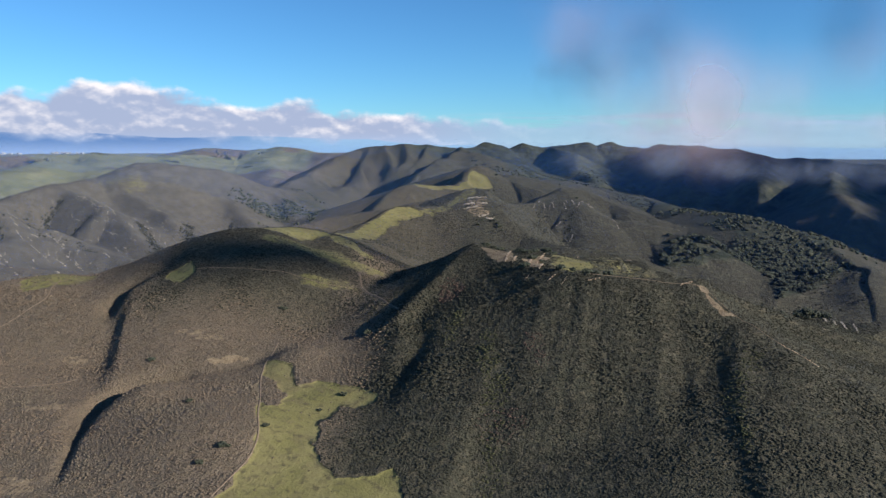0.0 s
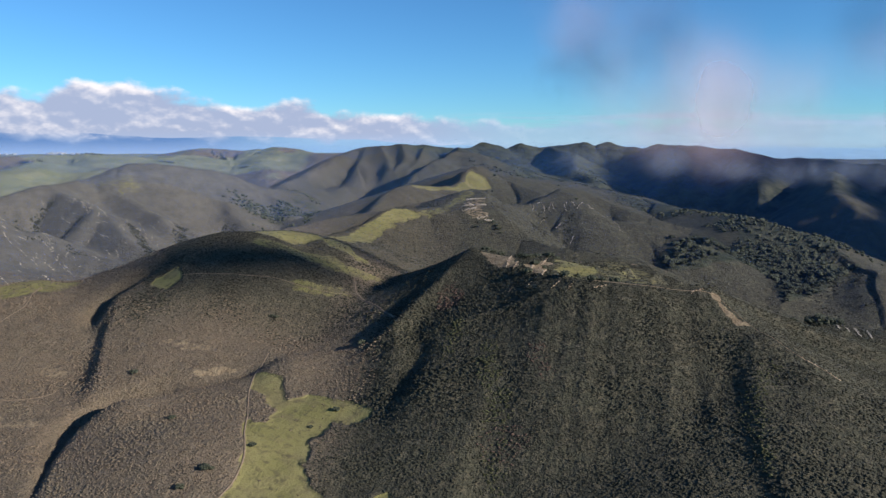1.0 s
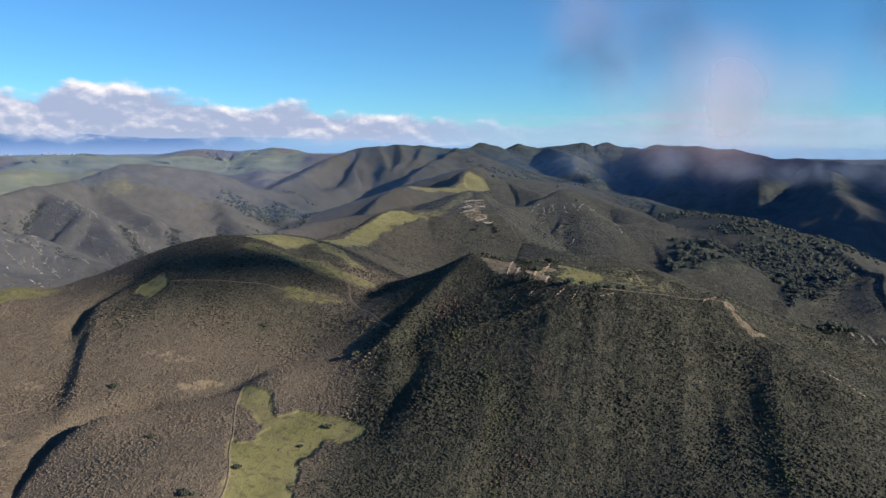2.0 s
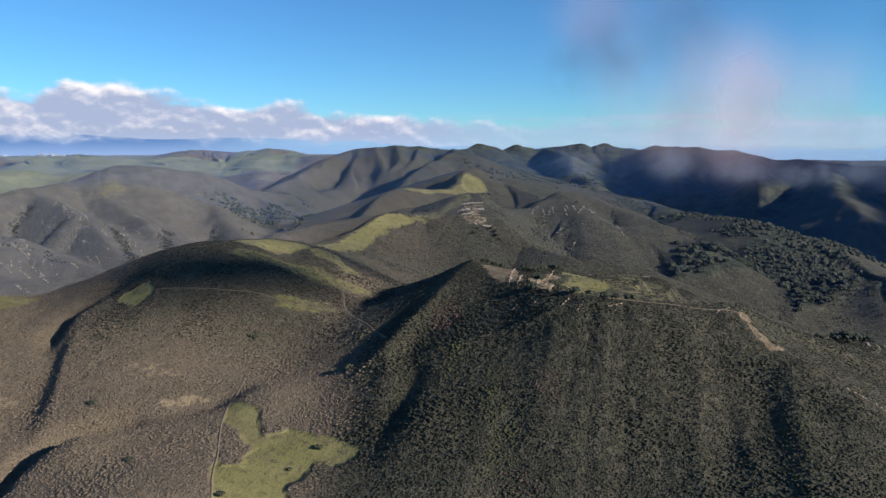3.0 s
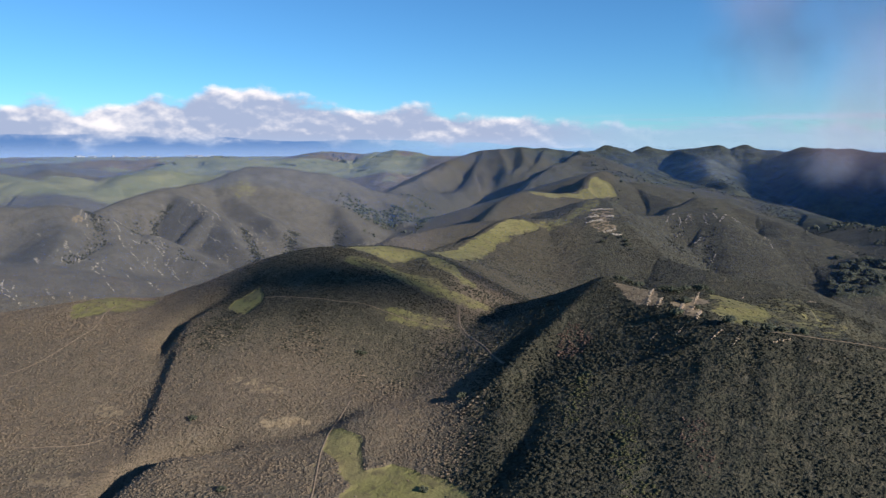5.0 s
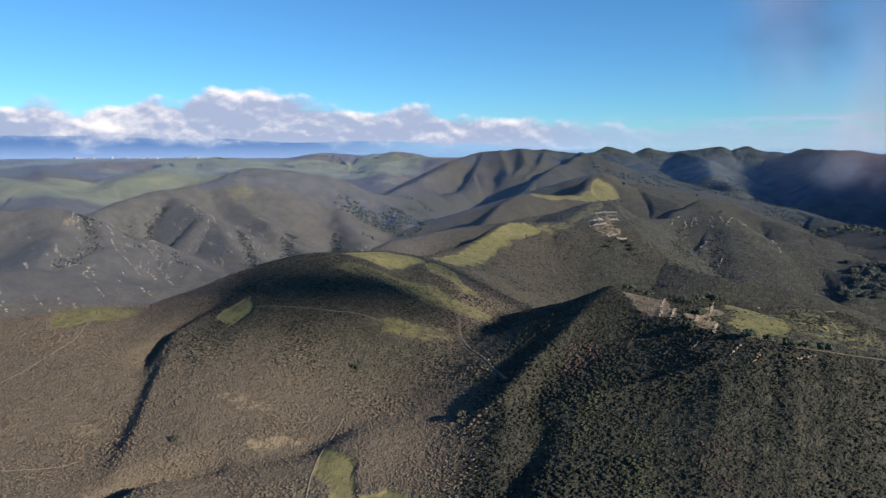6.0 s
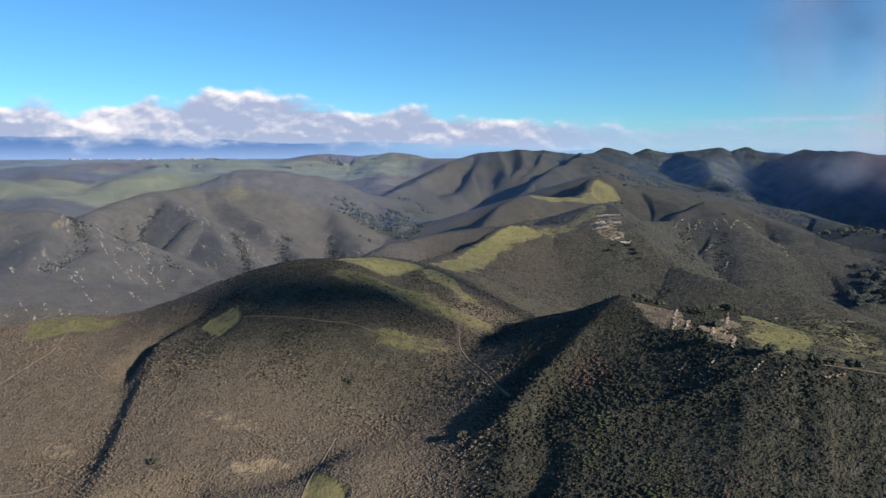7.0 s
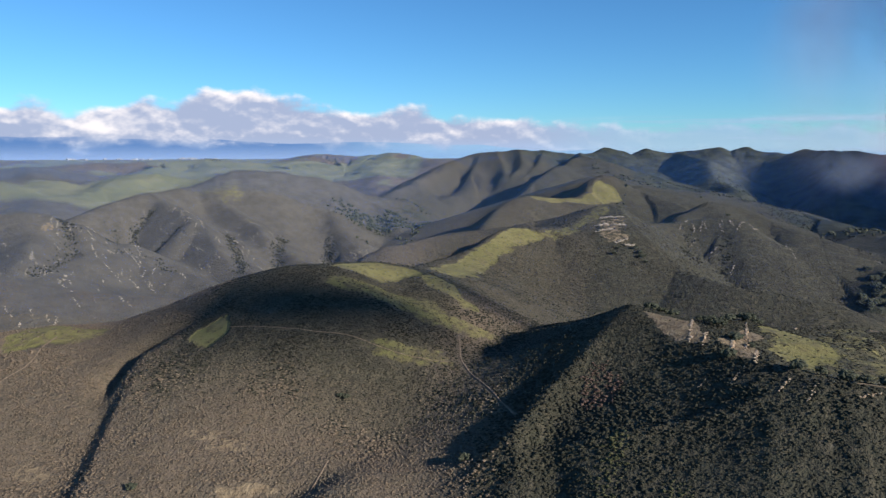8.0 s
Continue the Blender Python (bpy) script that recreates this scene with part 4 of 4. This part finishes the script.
build_cloud("mist", (370, 754, 270), (80, 30, 22), 0.128, 0.035, 33, MIST, 3, "low pale mist drifting over the shaded range", 2.4)
build_cloud("mist", (406, 712, 274), (90, 30, 26), 0.176, 0.035, 34, MIST, 3, "low pale mist drifting over the shaded range", 2.4)
build_cloud("mist", (436, 671, 270), (80, 30, 26), 0.16, 0.035, 35, MIST, 3, "low pale mist drifting over the shaded range", 2.4)


# curved see-through wall added before the hills; its blue tint imitates haze
def build_haze_veil(radius, density):
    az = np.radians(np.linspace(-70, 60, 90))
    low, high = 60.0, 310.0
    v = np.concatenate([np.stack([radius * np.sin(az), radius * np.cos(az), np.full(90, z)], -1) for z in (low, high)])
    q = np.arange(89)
    me = mesh_of("haze", v, np.concatenate([np.stack([q, q + 90, q + 1], -1), np.stack([q + 1, q + 90, q + 91], -1)]), haze_veil_material("haze", density))
    tagged(new("haze", me), "curved see-through blue sheet added to stand in for haze", "haze", kind="structure")


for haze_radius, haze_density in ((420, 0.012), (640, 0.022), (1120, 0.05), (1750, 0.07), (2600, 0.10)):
    build_haze_veil(haze_radius, haze_density)


def build_shading_cloud(outline, base, thick, seed, label, gaps=0.0, ragged=None):
    """An unseen cloud added overhead to cast shade: its base follows an outline of (x, y) corners, and its top is
    heaped.
    """
    x0, x1 = min(p[0] for p in outline), max(p[0] for p in outline)
    y0, y1 = min(p[1] for p in outline), max(p[1] for p in outline)
    n = 60 if ragged is None else 170
    x, y = np.meshgrid(np.linspace(x0, x1, n), np.linspace(y0, y1, n))
    x, y = x.ravel(), y.ravel()
    span = min(x1 - x0, y1 - y0)
    inside = field(x, y, outline, span * 0.02 if ragged is None else ragged, span * 0.05 if ragged is None else ragged) * (1 - gaps * step(fbm(x, y, span * 0.22, 3, seed + 7), 0.12, 0.2))
    top = base + thick * inside * (0.6 + 0.5 * fbm(x, y, span * 0.3, 4, seed))
    low = base - 0.15 * thick * inside
    i, j = np.meshgrid(np.arange(n - 1), np.arange(n - 1), indexing="ij")
    q = (i * n + j).ravel()
    q = q[(inside[q] + inside[q + 1] + inside[q + n] + inside[q + n + 1]) > 1.6]
    up = np.concatenate([np.stack([q, q + 1, q + n], -1), np.stack([q + 1, q + n + 1, q + n], -1)])
    v = np.concatenate([np.stack([x, y, top], -1), np.stack([x, y, low], -1)])
    thing = new("cloud", mesh_of("cloud", v, np.concatenate([up, up[:, ::-1] + n * n]), CLOUD_BODY))
    return tagged(thing, label, "cloud", kind="structure")


def overhead(outline, base, ground_height):
    """The outline that a cloud at that height has if it shades this outline on the ground."""
    t = (base - ground_height) / to_sun.z
    return [(px + t * to_sun.x, py + t * to_sun.y) for px, py in outline]


# shade casters out of view, their outlines cut to the shadows wanted below
build_shading_cloud(overhead([(430, 1480), (545, 1330), (575, 1230), (625, 1340), (700, 1480), (750, 1610), (840, 1600), (800, 1400), (775, 1250), (900, 1200), (1700, 1200), (1700, 2700), (760, 2700), (560, 2500), (450, 1950)], 760, 220), 760, 10, 51, "broad unseen cloud added overhead to shade the far range", 0.0, 12)
build_shading_cloud(overhead([(450, 1050), (575, 1225), (620, 1105), (690, 1115), (775, 1250), (1300, 1230), (1300, 700), (520, 780)], 760, 190), 760, 10, 55, "broad unseen cloud added overhead to shade the deep valley", 0.0, 12)
build_shading_cloud(overhead([(-150, 378), (-140, 396), (-112, 396), (-94, 402), (-76, 404), (-50, 392), (-36, 376), (-52, 358), (-84, 344), (-112, 342), (-134, 354)], 800, 240), 800, 14, 52, "small unseen cloud added overhead to shade the round hill", 0.5)
build_shading_cloud(overhead([(-184, 360), (-168, 366), (-152, 350), (-172, 346)], 800, 228), 800, 10, 53, "small unseen cloud added overhead to shade the round hill")


# ---- trees and bushes ----
def part(name, me, parent, label=""):
    ob = new(name, me)
    ob.parent = parent
    if label:
        ob["label"] = label
    return ob


def tube(path, radii, sides=7):
    """Corners and triangles of a tapering round limb along a path."""
    v, f = [], []
    for k, (p, rad) in enumerate(zip(path, radii)):
        v += [(p[0] + rad * math.cos(6.2832 * s / sides), p[1] + rad * math.sin(6.2832 * s / sides), p[2]) for s in range(sides)]
    for k in range(len(path) - 1):
        for s in range(sides):
            a, b = k * sides + s, k * sides + (s + 1) % sides
            f += [(a, b, b + sides), (a, b + sides, a + sides)]
    return np.array(v, float), np.array(f)


def join(pieces):
    v, f, n = [], [], 0
    for pv, pf in pieces:
        v.append(pv)
        f.append(pf + n)
        n += len(pv)
    return np.concatenate(v), np.concatenate(f)


def make_tree(seed, width, tall, name="oak_tree", label="", category="tree", leaves=None, clump_count=46):
    """A broad evergreen tree or bush: a short trunk with limbs, and a crown of many uneven leaf clumps."""
    rng = np.random.default_rng(seed)
    thing = tagged(new(name), label, category)
    lean = rng.uniform(-0.06, 0.06, 2) * tall
    limbs = [tube([(0, 0, -0.6), (0, 0, 0.15 * tall), (lean[0], lean[1], 0.45 * tall)], [0.055 * tall, 0.042 * tall, 0.03 * tall])]
    for k in range(5):
        a = 6.28 * k / 5 + rng.uniform(-0.4, 0.4)
        tip = (0.3 * width * math.cos(a), 0.3 * width * math.sin(a), tall * rng.uniform(0.5, 0.75))
        limbs.append(tube([(lean[0] * 0.5, lean[1] * 0.5, 0.28 * tall), (tip[0] * 0.5, tip[1] * 0.5, 0.45 * tall), tip], [0.026 * tall, 0.02 * tall, 0.008 * tall], 5))
    part("trunk", mesh_of("trunk", *join(limbs), BARK), thing)
    a, u = rng.uniform(0, 6.28, clump_count), rng.uniform(-0.35, 1.0, clump_count)
    ring = np.sqrt(np.maximum(0.02, 1 - u * u)) * rng.uniform(0.55, 1.05, clump_count)
    wobble = 1 + 0.25 * np.sin(2 * a + seed) + 0.15 * np.sin(3 * a + 2 * seed)
    p = np.stack([0.4 * width * ring * np.cos(a) * wobble, 0.4 * width * ring * np.sin(a) * wobble, tall * (0.52 + 0.34 * u)], -1)
    size = width * rng.uniform(0.18, 0.36, clump_count)
    v, f = clumps(p, size, size * 0.75, rng, 1, 0.38, 0.5)
    part("crown", mesh_of("crown", v, f, leaves or OAK_LEAVES, False), thing)
    return thing


def plant(kinds, spots, rng, low=0.75, high=1.25):
    """Sets copies of some kinds of tree at spots (x, y) of the ground; the first of each kind is itself set down."""
    used = set()
    z = height(np.array([p[0] for p in spots], float), np.array([p[1] for p in spots], float))
    for (px, py), pz in zip(spots, z):
        k = int(rng.integers(len(kinds)))
        size = rng.uniform(low, high)
        m = Matrix.LocRotScale((px, py, pz - 0.1), Euler((0, 0, rng.uniform(0, 6.28))), (size, size, size * rng.uniform(0.85, 1.15)))
        if k in used:
            copy = copy_thing(kinds[k], m)
            copy.matrix_basis = m
        else:
            kinds[k].matrix_basis = m
            used.add(k)


def woods():
    rng = np.random.default_rng(9)
    kinds = [make_tree(20 + k, 5.6 + 0.6 * k, 4.6 + 0.3 * k, label="dark green live oak with a broad rounded crown") for k in range(6)]
    for k in kinds:
        tagged(k, group="live oaks on the valley side")
    x, y = rng.uniform(190, 450, 8000), rng.uniform(480, 1000, 8000)
    thick = np.maximum(wood_cover(x, y), 0.25 * step(x, 300, 340))
    keep = (thick + 0.7 * fbm(x, y, 45, 3, 61) > rng.uniform(0.35, 1.3, len(x)))
    spots = list(zip(x[keep], y[keep]))
    spots.sort(key=lambda p: p[0] * 0.3 + p[1])
    clump = [(198 + 2.6 * (k % 5) + 1.2 * (k % 2), 375 + 3.0 * (k // 5)) for k in range(20)]
    plant(kinds, spots[:270] + clump, rng, 0.6, 1.05)
    far = np.array(spots[270:])
    x2, y2 = rng.uniform(-330, -190, 5200), rng.uniform(1000, 1330, 5200)
    keep2 = fbm(x2, y2, 60, 3, 62) + 0.3 * field(x2, y2, [(-307, 1105), (-292, 1182), (-270, 1240), (-236, 1172), (-242, 1083), (-272, 1071)], 20, 10) > rng.uniform(0.15, 0.9, 5200)
    x3, y3 = rng.uniform(60, 480, 5000), rng.uniform(900, 2100, 5000)
    keep3 = fbm(x3, y3, 120, 3, 63) > rng.uniform(0.0, 0.5, 5000)
    x4, y4 = np.concatenate([rng.normal(-960, 18, 24), rng.normal(-105, 22, 26), rng.normal(-205, 12, 12)]), np.concatenate([rng.normal(1985, 8, 24), rng.normal(2000, 10, 26), rng.normal(1990, 6, 12)])
    px, py = np.concatenate([far[:, 0], x2[keep2], x3[keep3], x4]), np.concatenate([far[:, 1], y2[keep2], y3[keep3], y4])
    size = rng.uniform(2.2, 5.0, len(px))
    v, f = clumps(np.stack([px, py, height(px, py)], -1), size, size * 0.8, rng, 1, 0.35, 0.15)
    tagged(new("woodland", mesh_of("woodland", v, f, OAK_LEAVES, False)), "dark evergreen woodland scattered over the far slopes", "woodland", kind="stuff")


woods()


def bushes():
    rng = np.random.default_rng(12)
    kinds = [make_tree(40 + k, 3.6 + 0.4 * k, 2.6, "bush", "dense dark green bush along the ridge crest", "bush", clump_count=30) for k in range(4)]
    for k in kinds:
        tagged(k, group="bushes on the ridge crest")
    spots = [(22, 359), (26, 361), (30, 362), (38, 358), (42, 360), (44, 354), (48, 362), (54, 364), (58, 366), (41, 346), (46, 327), (43, 332), (52, 306), (57, 305), (39, 350), (63, 304), (67, 303), (72, 302), (88, 388), (94, 391), (118, 396), (124, 394), (150, 388), (186, 378), (193, 374), (198, 378), (190, 382), (196, 370), (38, 318), (30, 604), (44, 618), (45, 612), (47, 606), (48, 600), (50, 594), (34, 612)]
    plant(kinds, spots, rng, 0.7, 1.2)
    basin = [make_tree(60 + k, 4.2, 1.9, "bush", "dark lone bush standing in low brown brush", "bush", clump_count=26) for k in range(2)]
    for k in basin:
        tagged(k, group="lone bushes in the basin")
    plant(basin, [(-70, 213), (-68.5, 213.5), (-92, 245), (-121, 283), (-78, 333), (-76, 333), (-33, 299), (-75, 205), (-60, 228), (-45, 246), (-38, 258)], rng, 0.5, 1.0)


bushes()


# ---- rocks ----
def slab(rng, sx, sy, sz):
    """One weathered block with cut corners."""
    v, f = unit_ball(1)
    v = np.sign(v) * np.abs(v) ** 0.55
    v = v * (1 + 0.16 * rng.uniform(-1, 1, v.shape)) * np.array([sx, sy, sz]) / 2
    return v, f


def rock_outcrop(x, y, count, spread, size, material, label, along=0.0, seed=0, tall=0.7):
    """A group of bedrock slabs that stand in a row, each a piece of its own."""
    rng = np.random.default_rng(seed)
    thing = tagged(new("rock_outcrop"), label, "rock", group="rock outcrops")
    z0 = float(height(np.array([x]), np.array([y]))[0])
    thing.location = (x, y, z0)
    for k in range(count):
        s = (k + 0.5) / count * 2 - 1
        ox, oy = spread * s * math.cos(along) + rng.normal(0, 0.35 * size), spread * s * math.sin(along) + rng.normal(0, 0.35 * size)
        big = size * rng.uniform(0.5, 1.25)
        v, f = slab(rng, big * 1.5, big, big * tall)
        ob = part("slab", mesh_of("slab", v, f, material, False), thing)
        oz = float(height(np.array([x + ox]), np.array([y + oy]))[0]) - z0
        ob.matrix_basis = Matrix.LocRotScale((ox, oy, oz + 0.12 * big), Euler((rng.uniform(-0.3, 0.3), rng.uniform(-0.3, 0.3), along + rng.uniform(-0.5, 0.5))), None)


def rocks():
    tan, pale = "weathered tan sandstone slabs breaking out of the ridge", "pale layered rock ledges on a bare slope"
    spec = [(32, 341, 18, 11, 1.5, 1.35), (34, 331, 9, 5, 1.3, 1.3), (41, 327, 16, 9, 1.7, 1.3), (48, 340, 22, 19, 1.6, 1.32), (45, 318, 12, 6, 1.4, 1.3), (38, 309, 7, 4, 1.0, 0.8), (30, 311, 4, 2, 0.9, 0.8), (47, 300, 6, 3, 1.1, 0.8), (52, 295, 7, 3, 1.1, 0.9), (64, 293, 5, 3, 1.0, 0.2), (102, 290, 6, 4, 1.3, 0.5),
            (76, 371, 8, 6, 1.5, 0.5), (84, 376, 9, 5, 1.6, 0.6), (92, 382, 10, 5, 1.8, 0.7), (99, 389, 10, 5, 1.9, 0.8), (106, 395, 9, 5, 1.9, 0.5), (115, 396, 7, 4, 1.6, 0.0), (130, 393, 5, 4, 1.4, -0.2), (160, 384, 5, 4, 1.3, -0.3), (126, 248, 5, 3, 1.2, -1.0), (131, 242, 4, 3, 1.0, -1.0)]
    for k, (x, y, n, spread, size, turn) in enumerate(spec):
        rock_outcrop(x, y, n + 4, spread, size * 0.5, SANDSTONE, tan, turn, 70 + k, 0.7)
    for k, (x, y, n, spread, turn) in enumerate([(31.5, 661.5, 10, 9, 0.05), (30, 648.5, 11, 10.5, 0.0), (26, 640.5, 7, 5.5, 0.3), (36, 624, 6, 5, 0.5), (42, 618, 4, 3, 0.3)]):
        rock_outcrop(x, y, n + 8, spread, 1.8, LEDGE_ROCK, pale, turn, 90 + k, 0.55)
    for k, (x, y, turn) in enumerate([(117, 708, 0.95), (125, 680, 1.2), (114, 748, 1.3), (96, 744, 1.3)]):
        rock_outcrop(x, y, 9, 6, 1.2, PALE_ROCK, "pale stones strewn down a smooth bowl-shaped slope", turn, 120 + k, 0.5)
    for k, (x, y, turn) in enumerate([(207, 374, 1.25), (211, 371, 1.2), (215, 368, 1.2), (219, 364, 1.15), (213, 379, 1.1)]):
        rock_outcrop(x, y, 20, 9, 0.85, PALE_ROCK, "slanting pale rock ribs on the hillside", turn, 99 + k, 0.6)
    rng = np.random.default_rng(33)
    px, py = [], []
    for line, n in (([(-470, 900), (-428, 860), (-409, 852), (-380, 835), (-350, 775)], 46), ([(-390, 925), (-345, 860), (-300, 800)], 30), ([(-480, 715), (-432, 712), (-385, 690), (-345, 660)], 50), ([(-455, 640), (-402, 600), (-330, 590)], 30), ([(-420, 540), (-346, 501), (-330, 510)], 26), ([(150, 745), (96, 745)], 20), ([(160, 560), (230, 520), (300, 500)], 24), ([(170, 745), (215, 725), (250, 690)], 16), ([(-270, 960), (-230, 920)], 14)):
        for _ in range(n):
            k = int(rng.integers(len(line) - 1))
            t, long = rng.uniform(0, 1), rng.uniform(2, 10)
            cx = line[k][0] + t * (line[k + 1][0] - line[k][0]) + rng.normal(0, 16)
            cy = line[k][1] + t * (line[k + 1][1] - line[k][1]) + rng.normal(0, 16)
            turn = rng.uniform(0.9, 1.7) if cx > 0 else rng.uniform(1.9, 2.8)
            for _ in range(int(2 * long)):
                u = rng.uniform(-1, 1) * long
                px.append(cx + u * math.cos(turn) + rng.normal(0, 0.45))
                py.append(cy + u * math.sin(turn) + rng.normal(0, 0.45))
    px, py = np.array(px), np.array(py)
    size = rng.uniform(0.5, 1.35, len(px))
    v, f = clumps(np.stack([px, py, height(px, py)], -1), size, size * 0.4, rng, 1, 0.35, 0.3)
    tagged(new("rocks", mesh_of("rocks", v, f, LEDGE_ROCK, False)), "pale boulders strewn along the farther spurs", "rocks", kind="stuff")


rocks()


# ---- far town ----
def make_shed(wide, deep, tall):
    thing = tagged(new("distant_building"), "small white building on the far plain", "building", group="buildings on the far plain")
    w, d = wide / 2, deep / 2
    v = np.array([(-w, -d, -3), (w, -d, -3), (w, d, -3), (-w, d, -3), (-w, -d, tall), (w, -d, tall), (w, d, tall), (-w, d, tall)], float)
    f = np.array([(0, 1, 5), (0, 5, 4), (1, 2, 6), (1, 6, 5), (2, 3, 7), (2, 7, 6), (3, 0, 4), (3, 4, 7)])
    part("wall", mesh_of("wall", v, f, PLASTER, False), thing)
    e, h = 1.08, tall * 1.35
    v = np.array([(-w * e, -d * e, tall), (w * e, -d * e, tall), (w * e, d * e, tall), (-w * e, d * e, tall), (-w * e, 0, h), (w * e, 0, h)], float)
    f = np.array([(0, 1, 5), (0, 5, 4), (2, 3, 4), (2, 4, 5), (1, 2, 5), (3, 0, 4), (0, 2, 1), (0, 3, 2)])
    part("roof", mesh_of("roof", v, f, ROOFING, False), thing)
    return thing


def town():
    rng = np.random.default_rng(3)
    sheds = [make_shed(26, 16, 7), make_shed(44, 20, 7), make_shed(16, 14, 6)]
    spots = []
    for _ in range(24):
        a, r = math.radians(rng.uniform(-36, -25)), rng.uniform(4600, 4850)
        spots.append((r * math.sin(a), r * math.cos(a)))
    plant(sheds, spots, rng, 0.7, 1.3)


town()
